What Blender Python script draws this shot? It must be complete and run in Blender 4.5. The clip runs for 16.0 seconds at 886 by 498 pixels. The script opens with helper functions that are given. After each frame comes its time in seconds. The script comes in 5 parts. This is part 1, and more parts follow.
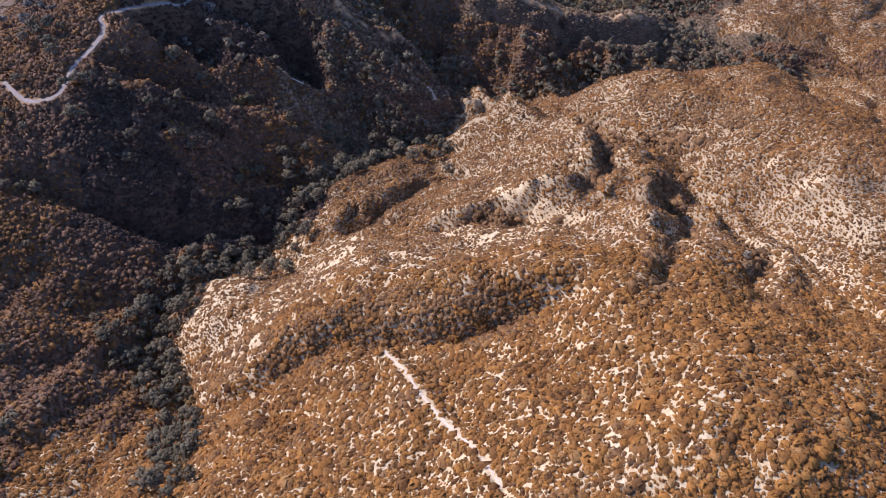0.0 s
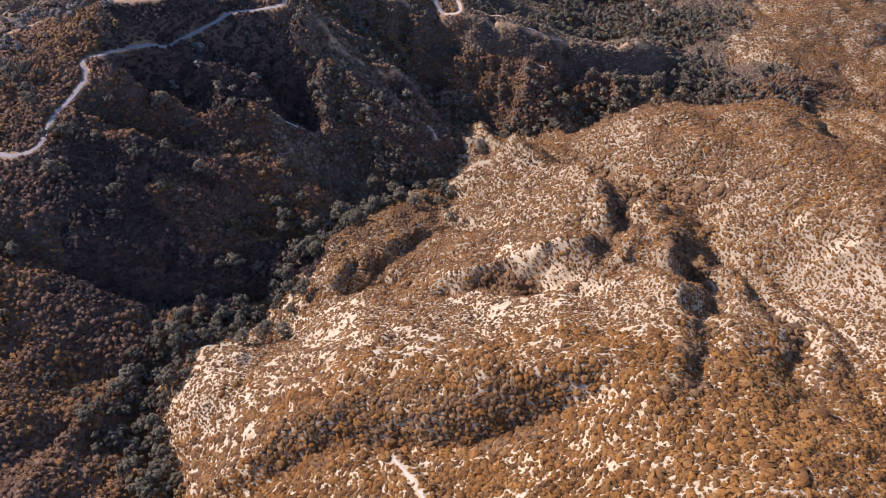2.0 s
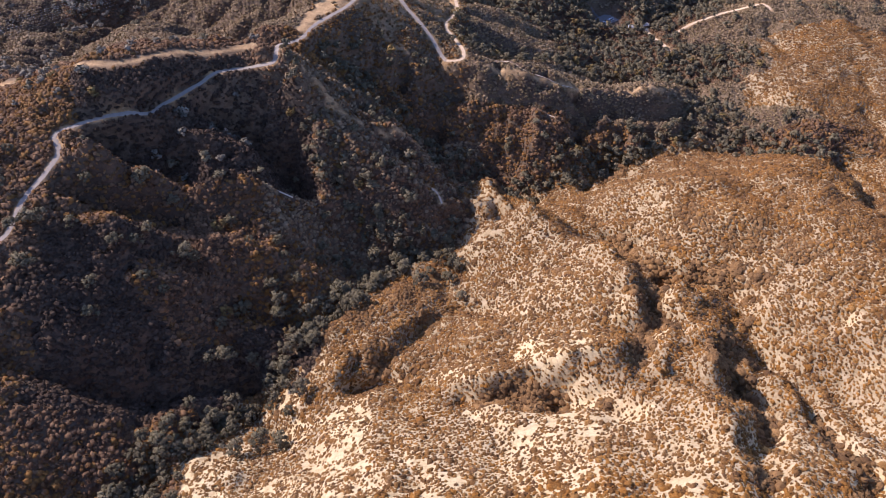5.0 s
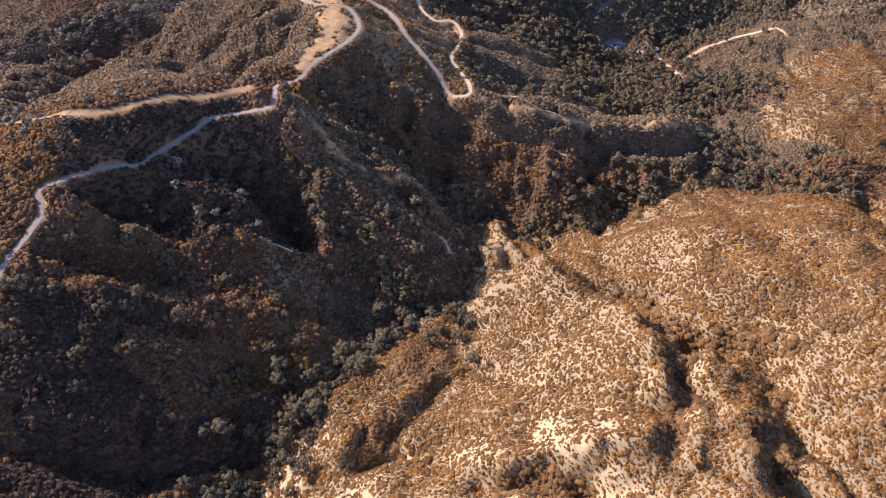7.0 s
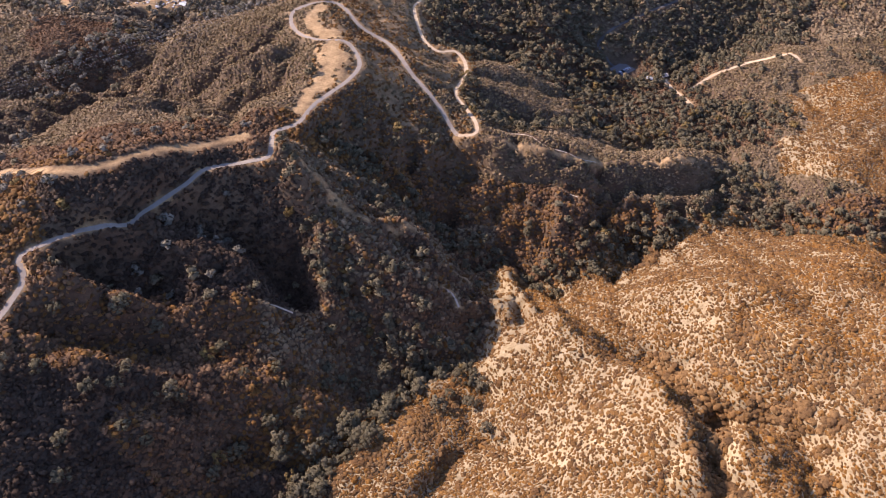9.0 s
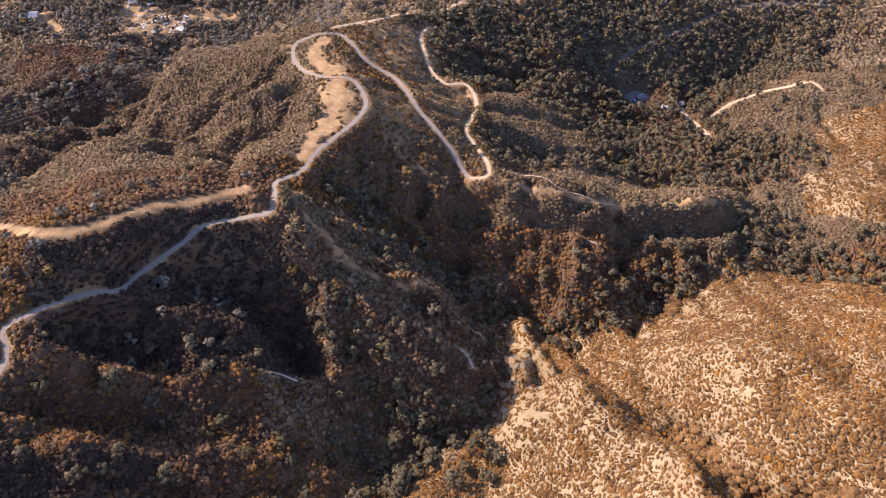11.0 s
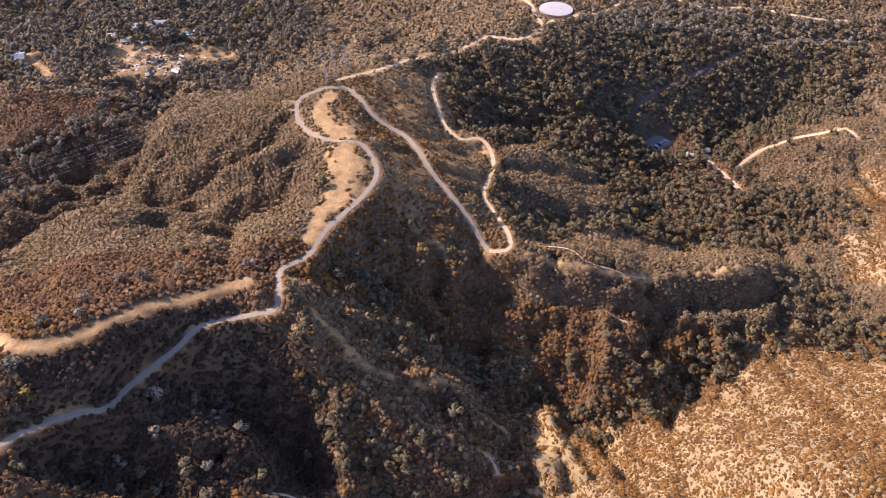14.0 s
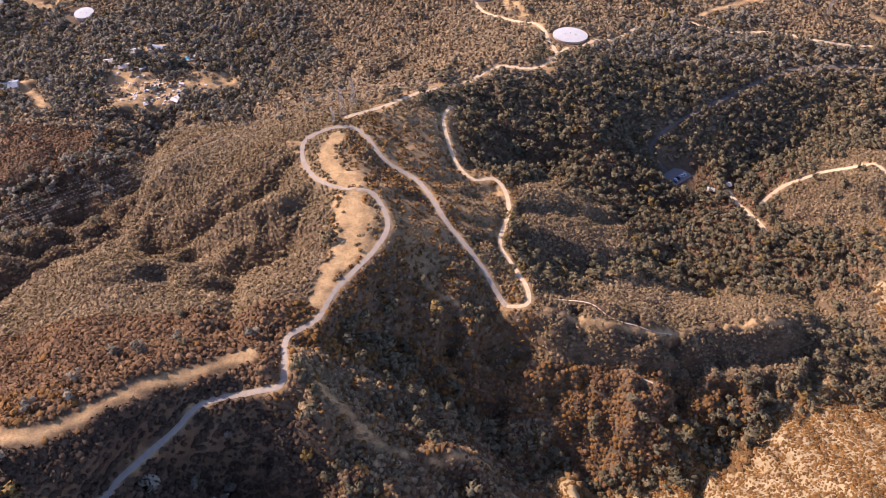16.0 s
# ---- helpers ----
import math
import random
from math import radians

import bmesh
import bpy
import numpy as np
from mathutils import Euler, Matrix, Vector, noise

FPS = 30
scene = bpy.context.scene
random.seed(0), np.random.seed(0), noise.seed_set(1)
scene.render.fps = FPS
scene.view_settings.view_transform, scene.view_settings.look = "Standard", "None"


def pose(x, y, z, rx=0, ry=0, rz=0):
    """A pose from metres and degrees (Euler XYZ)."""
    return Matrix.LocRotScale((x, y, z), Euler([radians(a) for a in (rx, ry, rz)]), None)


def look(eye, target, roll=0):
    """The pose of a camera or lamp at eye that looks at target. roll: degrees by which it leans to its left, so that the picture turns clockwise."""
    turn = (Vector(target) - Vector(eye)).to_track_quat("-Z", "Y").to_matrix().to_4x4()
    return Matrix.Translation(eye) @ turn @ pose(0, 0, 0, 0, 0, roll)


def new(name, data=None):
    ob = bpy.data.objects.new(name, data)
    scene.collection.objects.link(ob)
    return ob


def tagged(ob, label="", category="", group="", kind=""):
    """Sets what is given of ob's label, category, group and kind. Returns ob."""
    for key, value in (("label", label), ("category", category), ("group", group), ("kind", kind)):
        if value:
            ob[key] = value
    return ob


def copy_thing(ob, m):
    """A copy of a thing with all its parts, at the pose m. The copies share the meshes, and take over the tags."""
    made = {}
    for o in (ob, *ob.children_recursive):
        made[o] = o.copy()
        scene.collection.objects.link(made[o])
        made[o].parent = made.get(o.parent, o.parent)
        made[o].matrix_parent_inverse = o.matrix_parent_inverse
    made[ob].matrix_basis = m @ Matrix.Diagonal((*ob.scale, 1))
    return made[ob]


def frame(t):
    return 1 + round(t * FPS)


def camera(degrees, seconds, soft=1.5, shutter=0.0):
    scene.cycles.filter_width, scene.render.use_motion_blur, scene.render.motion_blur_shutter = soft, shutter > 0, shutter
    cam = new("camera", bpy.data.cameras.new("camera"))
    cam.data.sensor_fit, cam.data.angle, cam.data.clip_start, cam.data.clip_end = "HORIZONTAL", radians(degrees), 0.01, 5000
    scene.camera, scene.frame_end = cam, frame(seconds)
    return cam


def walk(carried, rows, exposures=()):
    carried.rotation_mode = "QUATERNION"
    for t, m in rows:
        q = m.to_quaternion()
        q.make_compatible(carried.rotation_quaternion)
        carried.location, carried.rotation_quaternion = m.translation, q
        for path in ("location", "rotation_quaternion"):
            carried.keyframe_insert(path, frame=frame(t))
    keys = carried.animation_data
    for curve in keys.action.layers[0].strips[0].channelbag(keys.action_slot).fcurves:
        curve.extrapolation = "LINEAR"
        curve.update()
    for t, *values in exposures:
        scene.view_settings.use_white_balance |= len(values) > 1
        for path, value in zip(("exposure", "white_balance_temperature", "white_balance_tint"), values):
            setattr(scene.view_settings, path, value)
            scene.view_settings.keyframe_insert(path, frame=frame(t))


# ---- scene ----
cam = camera(62.01, 16.0, 0.5)
EYE = 530.0
# seconds, x, y, pitch, yaw: a level flight with the camera tilted down
ROWS = [
    (0.0, 35.36, -190.00, -51.941, 2.387),
    (0.5, 33.15, -178.12, -51.860, 2.250),
    (1.0, 30.94, -166.25, -51.800, 2.088),
    (1.5, 28.73, -154.38, -51.785, 1.862),
    (2.0, 26.52, -142.50, -51.801, 1.665),
    (2.5, 24.31, -130.62, -51.831, 1.463),
    (3.0, 22.10, -118.75, -51.857, 1.240),
    (3.5, 19.89, -106.88, -51.890, 1.121),
    (4.0, 17.68, -95.00, -51.878, 0.984),
    (6.5, 6.63, -35.62, -51.837, 0.346),
    (7.0, 4.42, -23.75, -51.833, 0.271),
    (7.5, 2.21, -11.88, -51.849, 0.150),
    (8.0, -0.00, 0.00, -51.862, -0.010),
    (8.5, -2.21, 11.88, -51.834, -0.126),
    (9.0, -4.42, 23.75, -51.805, -0.286),
    (11.5, -15.47, 83.12, -51.825, -0.456),
    (12.0, -17.68, 95.00, -51.833, -0.515),
    (12.5, -19.89, 106.88, -51.851, -0.589),
    (13.0, -22.10, 118.75, -51.857, -0.617),
    (13.5, -24.31, 130.62, -51.830, -0.641),
    (14.0, -26.52, 142.50, -51.823, -0.678),
    (14.5, -28.73, 154.38, -51.810, -0.655),
    (15.0, -30.94, 166.25, -51.832, -0.633),
    (15.5, -33.15, 178.12, -51.865, -0.649),
    (16.0, -35.36, 190.00, -51.886, -0.614),
]
EXPOSURE = 0.49
walk(cam, [(t, pose(x, y, EYE, 90 + pitch, 0, yaw)) for t, x, y, pitch, yaw in ROWS], [(0.0, EXPOSURE - 0.21, 4520, 32), (6.0, EXPOSURE - 0.03, 4920, 31), (16.0, EXPOSURE + 0.12, 5400, 33)])

# ---- world and sun ----
SUN_AZIMUTH, SUN_ELEVATION = 62.0, 33.5  # degrees to the left of straight ahead, degrees above the horizon
world = bpy.data.worlds.new("world")
scene.world = world
world.use_nodes = True
wn = world.node_tree
sky = wn.nodes.new("ShaderNodeTexSky")
sky.sky_type, sky.sun_disc = "NISHITA", False
sky.sun_elevation, sky.sun_rotation = radians(SUN_ELEVATION), radians(-SUN_AZIMUTH)
wn.links.new(sky.outputs["Color"], wn.nodes["Background"].inputs["Color"])
wn.nodes["Background"].inputs["Strength"].default_value = 0.14
sun = new("sun", bpy.data.lights.new("sun", "SUN"))
sun.data.energy, sun.data.angle, sun.data.color = 5.0, radians(0.6), (1.0, 0.80, 0.51)
sun_way = Vector((-math.sin(radians(SUN_AZIMUTH)) * math.cos(radians(SUN_ELEVATION)), math.cos(radians(SUN_AZIMUTH)) * math.cos(radians(SUN_ELEVATION)), math.sin(radians(SUN_ELEVATION))))
sun.matrix_world = look((0, 0, 900), Vector((0, 0, 900)) - sun_way)


# ---- materials ----
def material(name, rough=0.9):
    m = bpy.data.materials.new(name)
    m.use_nodes = True
    b = m.node_tree.nodes["Principled BSDF"]
    b.inputs["Roughness"].default_value = rough
    b.inputs["Specular IOR Level"].default_value = 0.15
    return m, m.node_tree.nodes, m.node_tree.links, b


def noise_node(nodes, links, coords, scale, detail=4.0, rough=0.6):
    n = nodes.new("ShaderNodeTexNoise")
    n.inputs["Scale"].default_value, n.inputs["Detail"].default_value, n.inputs["Roughness"].default_value = scale, detail, rough
    links.new(coords, n.inputs["Vector"])
    return n.outputs["Fac"]


def ramp_node(nodes, links, fac, stops):
    r = nodes.new("ShaderNodeValToRGB")
    e = r.color_ramp.elements
    while len(e) < len(stops):
        e.new(0.5)
    for el, (p, c) in zip(e, stops):
        el.position, el.color = p, (*c, 1)
    links.new(fac, r.inputs["Fac"])
    return r.outputs["Color"]


def mix_node(nodes, links, fac, a, b, mode="MIX"):
    m = nodes.new("ShaderNodeMix")
    m.data_type, m.blend_type = "RGBA", mode
    for socket, value in ((m.inputs["Factor"], fac), (m.inputs["A"], a), (m.inputs["B"], b)):
        if isinstance(value, bpy.types.NodeSocket):
            links.new(value, socket)
        else:
            socket.default_value = value if isinstance(value, float) else (*value, 1)
    return m.outputs["Result"]


def bump_node(nodes, links, height, strength, distance, target):
    b = nodes.new("ShaderNodeBump")
    b.inputs["Strength"].default_value, b.inputs["Distance"].default_value = strength, distance
    links.new(height, b.inputs["Height"])
    links.new(b.outputs["Normal"], target.inputs["Normal"])


def attribute(nodes, name):
    a = nodes.new("ShaderNodeAttribute")
    a.attribute_name = name
    return a.outputs["Fac"]


def plain(name, colour, rough=0.8, metal=0.0, vary=0.12, scale=1.5):
    """A painted or weathered surface: one colour with blotches and fine grain."""
    m, n, l, b = material(name, rough)
    co = n.new("ShaderNodeTexCoord").outputs["Object"]
    f = noise_node(n, l, co, scale, 5)
    lo, hi = [c * (1 - vary) for c in colour], [min(1, c * (1 + vary)) for c in colour]
    l.new(ramp_node(n, l, f, ((0.3, lo), (0.7, hi))), b.inputs["Base Color"])
    b.inputs["Metallic"].default_value = metal
    return m


def soil_material():
    """Pale sandy hillside soil with leaf litter under the brush, graded yellow earth where it was cut."""
    m, n, l, b = material("hillside_soil", 0.95)
    co = n.new("ShaderNodeNewGeometry").outputs["Position"]
    big, mid, fine = noise_node(n, l, co, 0.018, 5), noise_node(n, l, co, 0.16, 6), noise_node(n, l, co, 1.3, 6, 0.7)
    pale = ramp_node(n, l, mid, ((0.3, (0.48, 0.345, 0.155)), (0.45, (0.65, 0.495, 0.245)), (0.7, (0.77, 0.615, 0.34))))
    litter = ramp_node(n, l, mid, ((0.3, (0.09, 0.06, 0.036)), (0.7, (0.19, 0.125, 0.072))))
    c = mix_node(n, l, attribute(n, "litter"), pale, litter)
    cut = mix_node(n, l, 0.5, ramp_node(n, l, fine, ((0.3, (0.44, 0.275, 0.11)), (0.7, (0.66, 0.44, 0.20)))), ramp_node(n, l, mid, ((0.38, (0.30, 0.19, 0.085)), (0.58, (0.66, 0.44, 0.20)))))
    c = mix_node(n, l, attribute(n, "graded"), c, cut)
    c = mix_node(n, l, 0.4, c, ramp_node(n, l, fine, ((0.3, (0.55, 0.52, 0.5)), (0.7, (1.0, 1.0, 1.0)))), "MULTIPLY")
    twigs = noise_node(n, l, co, 0.55, 6, 0.75)
    c = mix_node(n, l, 0.3, c, ramp_node(n, l, twigs, ((0.42, (0.42, 0.33, 0.26)), (0.52, (1.0, 1.0, 1.0)))), "MULTIPLY")
    c = mix_node(n, l, 0.35, c, ramp_node(n, l, big, ((0.35, (0.7, 0.62, 0.58)), (0.65, (1.0, 1.0, 1.0)))), "MULTIPLY")
    l.new(c, b.inputs["Base Color"])
    worn = n.new("ShaderNodeMath")
    worn.operation = "ADD"
    l.new(fine, worn.inputs[0])
    l.new(twigs, worn.inputs[1])
    bump_node(n, l, worn.outputs[0], 0.5, 0.5, b)
    return m


def brush_material(name, stops, grain=2.4, depth=0.75):
    """Leaves and twigs of one kind of brush; each bush has a tone of its own."""
    m, n, l, b = material(name, 0.85)
    co = n.new("ShaderNodeNewGeometry").outputs["Position"]
    fine, mid = noise_node(n, l, co, grain, 5, 0.75), noise_node(n, l, co, 0.05, 4)
    tone = ramp_node(n, l, attribute(n, "tone"), stops)
    c = mix_node(n, l, depth, tone, ramp_node(n, l, fine, ((0.36, (0.45, 0.41, 0.37)), (0.62, (1.15, 1.15, 1.15)))), "MULTIPLY")
    c = mix_node(n, l, 0.5, c, ramp_node(n, l, mid, ((0.35, (0.6, 0.55, 0.5)), (0.65, (1.0, 1.0, 1.0)))), "MULTIPLY")
    l.new(c, b.inputs["Base Color"])
    bump_node(n, l, fine, 0.5, 0.5, b)
    return m


SOIL = soil_material()
BRUSH_RUST = brush_material("rusty_buckwheat_brush", ((0.0, (0.155, 0.076, 0.022)), (0.35, (0.28, 0.13, 0.025)), (0.75, (0.40, 0.182, 0.028)), (1.0, (0.35, 0.195, 0.055))))
BRUSH_BROWN = brush_material("brown_chaparral_brush", ((0.0, (0.165, 0.088, 0.034)), (0.4, (0.265, 0.136, 0.038)), (0.8, (0.345, 0.175, 0.042)), (1.0, (0.29, 0.168, 0.066))))
BRUSH_GREEN = brush_material("olive_chaparral_brush", ((0.0, (0.16, 0.092, 0.046)), (0.6, (0.25, 0.145, 0.068)), (1.0, (0.33, 0.192, 0.088))))
BRUSH_OLIVE = brush_material("olive_brown_brush", ((0.0, (0.19, 0.108, 0.043)), (0.6, (0.30, 0.17, 0.06)), (1.0, (0.40, 0.228, 0.08))))
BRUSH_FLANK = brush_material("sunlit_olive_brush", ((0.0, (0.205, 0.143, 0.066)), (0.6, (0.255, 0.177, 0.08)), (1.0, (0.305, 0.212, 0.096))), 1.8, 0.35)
# brush colour darkened to stand for shade on the canyon slopes
BRUSH_SHADE = brush_material("shade_darkened_brush", ((0.0, (0.075, 0.049, 0.03)), (0.6, (0.105, 0.069, 0.04)), (1.0, (0.145, 0.096, 0.055))))
# grey-olive brush, paled and flattened so its colour carries distance haze
BRUSH_HAZE = brush_material("hazy_grey_olive_brush", ((0.0, (0.27, 0.195, 0.105)), (0.6, (0.33, 0.24, 0.125)), (1.0, (0.39, 0.28, 0.15))), 1.0, 0.4)
# dry brush, lightened: holds haze far off and sunlight on the canyon rib
BRUSH_PALE = brush_material("lightened_dry_brush", ((0.0, (0.255, 0.178, 0.09)), (0.6, (0.325, 0.222, 0.11)), (1.0, (0.39, 0.275, 0.142))), 1.0, 0.4)
OAK_LEAF = brush_material("oak_leaves", ((0.0, (0.13, 0.106, 0.056)), (0.6, (0.17, 0.138, 0.072)), (1.0, (0.215, 0.172, 0.088))), 1.2, 0.3)
BARK = plain("bark", (0.12, 0.09, 0.07))
CONCRETE = plain("road_concrete", (0.34, 0.275, 0.20), 0.9, 0, 0.12, 0.4)
OAK_GREY = brush_material("grey_oak_leaves", ((0.0, (0.16, 0.13, 0.07)), (1.0, (0.23, 0.185, 0.10))), 1.2, 0.3)
# oak leaves greyed and lifted: the colour carries haze over far woods
OAK_HAZE = brush_material("hazy_oak_leaves", ((0.0, (0.18, 0.155, 0.105)), (0.6, (0.25, 0.21, 0.14)), (1.0, (0.31, 0.26, 0.175))), 0.8, 0.4)
OAK_GOLD = brush_material("autumn_oak_leaves", ((0.0, (0.20, 0.14, 0.05)), (1.0, (0.34, 0.23, 0.07))), 1.2)
ASPHALT = plain("worn_asphalt", (0.15, 0.125, 0.10), 0.9, 0, 0.12, 0.4)
LOT = plain("pale_lot_asphalt", (0.21, 0.185, 0.16), 0.9, 0, 0.12, 0.4)
TRAIL = plain("trodden_sand", (0.60, 0.45, 0.29), 0.95, 0, 0.12, 0.8)
DIRT = plain("dirt_track", (0.60, 0.435, 0.25), 0.95, 0, 0.18, 0.3)
BANK = plain("heaped_earth", (0.52, 0.35, 0.16), 0.95, 0, 0.2, 0.8)

# ---- the lie of the land ----
LINES = {}
TRACKS = {}
RILLS = []


def feature(name, *points):
    """A crest, gully, bench or fall line of the hills, as places x, y, z."""
    LINES[name] = np.array(points, float)


def track(name, *points):
    """The course of a road, path or graded strip, as places x, y."""
    TRACKS[name] = np.array(points, float)


def rill(name, depth, width, *points):
    """A side gully (or, with a negative depth, a rib) as places x, y."""
    RILLS.append((np.array([(px, py, 0.0) for px, py in points]), depth, width))


LEVELS = []


def level(name, *points):
    """Heights that the ground reaches on one part of the hills, as places x, y, z."""
    LEVELS.extend(points)


OUTLINES = {}


def outline(kind, *corners):
    """The edge of a wood, a yard or a dry patch, as places x, y."""
    OUTLINES.setdefault(kind, []).append(list(corners))


feature("trail_spur", (69, -109, 306), (51, -102, 295), (37, -78, 279), (18, -50, 256), (2, -24, 239), (-20, -19, 231), (-37, -22, 220), (-54, -28, 210), (-69, -41, 205), (-76, -61, 213))
feature("upper_slope", (157, -110, 323), (133, -100, 325), (110, -91, 323), (90, -77, 307), (71, -58, 286), (51, -39, 264), (28, -33, 253))
feature("slope_edge", (175, -75, 307), (163, -54, 300), (143, -42, 297), (118, -34, 295), (102, -30, 291), (89, -25, 283))
feature("gully_first", (-80, -49, 203), (-67, -27, 202), (-50, -18, 214), (-33, -12, 222), (-10, -14, 234), (12, -16, 242), (32, -17, 251), (52, -14, 256), (69, -10, 262), (82, -8, 273))
feature("spur_second", (-145, 97, 127), (-110, 79, 137), (-79, 76, 142), (-49, 56, 181), (-15, 27, 224), (14, 20, 240), (44, 11, 255), (71, 2, 268), (92, 13, 266), (116, 41, 248), (144, 77, 219))
feature("bench_second", (-34, 126, 137), (15, 89, 180), (48, 56, 218), (77, 51, 231), (106, 59, 232))
feature("cliff_foot_second", (-142, 41, 131), (-121, 9, 147), (-89, -43, 195), (-82, -60, 209))
feature("gully_second", (-44, 139, 130), (-20, 142, 132), (5, 125, 153), (28, 109, 173), (49, 102, 186), (76, 98, 195), (96, 85, 213))
feature("spur_third", (1, 156, 131), (27, 160, 143), (54, 153, 158), (76, 122, 198), (95, 116, 209), (115, 110, 207), (128, 89, 216), (131, 66, 232))
feature("knoll_crest", (-83, 174, 110), (-59, 183, 120), (-41, 211, 110), (-23, 248, 91), (-2, 247, 98))
feature("knoll_gully", (-41, 135, 132), (-18, 161, 131), (2, 192, 119), (23, 206, 118), (47, 187, 138))
feature("east_gully", (182, 186, 165), (180, 148, 175), (177, 120, 183), (158, 76, 215), (134, 23, 261), (119, -6, 279))
feature("east_rib", (150, 162, 180), (143, 119, 204), (142, 92, 211), (125, 35, 253), (113, 0, 277))
feature("far_slope", (157, 222, 161), (193, 214, 178), (227, 208, 192), (249, 169, 208), (277, 141, 221))
feature("east_swale", (191, 160, 179), (201, 128, 187), (212, 105, 192), (227, 86, 211), (254, 76, 228))
feature("east_slope", (211, 158, 187), (228, 137, 204), (246, 126, 220), (270, 116, 227))
feature("south_gully", (186, 148, 175), (188, 102, 190), (186, 65, 215), (176, 27, 244), (169, -5, 267))
feature("east_face", (217, 70, 210), (210, 27, 237), (204, -8, 260), (200, -36, 280))
feature("west_ridge", (-176, -56, 196), (-182, -20, 177), (-183, 10, 154), (-175, 38, 146), (-169, 51, 135))
feature("west_lower", (-235, 44, 158), (-209, 31, 167), (-200, 35, 149), (-189, 44, 142))
feature("canyon_floor", (-86, -80, 220), (-113, -17, 165), (-149, 24, 138), (-163, 42, 133), (-155, 75, 130), (-127, 108, 124), (-101, 134, 118), (-77, 184, 112), (-46, 212, 109), (-24, 257, 94), (18, 273, 100))
feature("west_spur", (-201, 63, 138), (-204, 90, 144), (-218, 107, 152), (-245, 111, 163))
feature("canyon_wall", (-238, 82, 153), (-237, 135, 169), (-206, 149, 162), (-173, 158, 148), (-131, 173, 134))
feature("face_row", (-217, 221, 195), (-197, 231, 188), (-169, 229, 167), (-138, 229, 154), (-112, 227, 137), (-80, 230, 124))
feature("face_rib_west", (-115, 282, 145), (-99, 278, 132), (-83, 265, 132), (-70, 257, 118))
feature("face_upper", (-217, 273, 193), (-188, 284, 183), (-161, 304, 175), (-135, 321, 164), (-116, 341, 163))
feature("face_rib", (-112, 373, 178), (-90, 371, 163), (-67, 367, 151), (-44, 353, 138), (-21, 343, 124), (3, 316, 109), (22, 305, 96), (37, 290, 98))
feature("face_hollow", (-87, 332, 151), (-72, 312, 140), (-53, 292, 130), (-27, 278, 111), (-5, 267, 100), (20, 250, 101))
feature("hollow_north", (-71, 417, 157), (-47, 402, 137), (-22, 404, 116), (-1, 390, 93), (17, 376, 82), (38, 368, 78))
feature("rib_north", (18, 453, 117), (40, 432, 112), (67, 424, 95), (85, 406, 87), (96, 385, 85))
feature("saddle_spur", (27, 459, 120), (72, 451, 112), (120, 450, 97), (175, 470, 76), (210, 475, 75), (256, 496, 53))
feature("north_floor", (46, 345, 81), (72, 355, 81), (108, 367, 80), (153, 391, 70), (192, 420, 63), (245, 438, 58), (283, 416, 68), (320, 384, 85))
feature("north_wall", (120, 418, 101), (169, 435, 75), (214, 446, 70), (270, 473, 55))
feature("east_far_slope", (295, 548, 39), (317, 523, 62), (371, 557, 60), (419, 572, 60))
feature("east_far_face", (303, 471, 57), (331, 448, 67), (357, 432, 71))
feature("road_lower", (-186, 314, 193), (-167, 338, 189), (-152, 360, 188), (-134, 369, 185), (-118, 378, 182), (-119, 405, 174), (-104, 420, 179), (-94, 445, 172), (-76, 475, 169), (-68, 500, 160), (-79, 527, 156), (-94, 530, 161), (-118, 545, 150), (-133, 573, 145), (-133, 597, 142), (-111, 612, 141), (-93, 607, 139), (-75, 581, 139), (-50, 563, 131), (-29, 523, 133), (-6, 492, 127), (10, 462, 117))
feature("cut_crest", (-230, 330, 220), (-209, 346, 213), (-187, 358, 209), (-164, 374, 196), (-136, 386, 190), (-131, 404, 178), (-127, 419, 179), (-109, 434, 176), (-106, 457, 169), (-103, 498, 164))
feature("west_flank", (-294, 429, 141), (-247, 414, 170), (-209, 416, 178), (-180, 439, 161), (-150, 456, 153))
feature("west_flank_rib", (-326, 546, 82), (-278, 546, 82), (-222, 535, 102), (-179, 524, 120), (-133, 514, 145))
feature("west_flank_gully", (-216, 517, 98), (-187, 518, 115), (-154, 513, 135), (-126, 525, 149))
feature("west_hollow", (-363, 541, 82), (-348, 547, 81), (-335, 572, 78), (-310, 591, 77), (-286, 605, 88))
feature("west_hill", (-304, 612, 82), (-270, 641, 92), (-224, 621, 110), (-184, 614, 120), (-148, 592, 138))
feature("west_creek", (-384, 580, 76), (-356, 619, 74), (-308, 632, 87), (-304, 710, 50), (-264, 721, 47), (-234, 774, 26), (-212, 817, 19))
feature("north_ridge", (-112, 629, 136), (-70, 677, 111), (-26, 736, 81), (-4, 750, 79), (34, 765, 80), (71, 760, 83), (93, 795, 73))
feature("estate_bench", (-463, 779, 46), (-422, 790, 43), (-369, 797, 37), (-327, 805, 30), (-284, 821, 24))
feature("estate_far", (-509, 931, 4), (-442, 935, 9), (-359, 888, 26), (-280, 920, 10), (-177, 930, 2))
feature("north_west_hollow", (-220, 867, 10), (-160, 798, 34), (-115, 826, 26), (-68, 885, 18))
feature("tank_spur", (96, 820, 69), (161, 845, 53), (224, 900, 36))
feature("east_valley", (203, 685, 4), (176, 693, 21), (153, 713, 39), (203, 735, 33), (268, 777, 40), (340, 816, 33), (422, 816, 37))
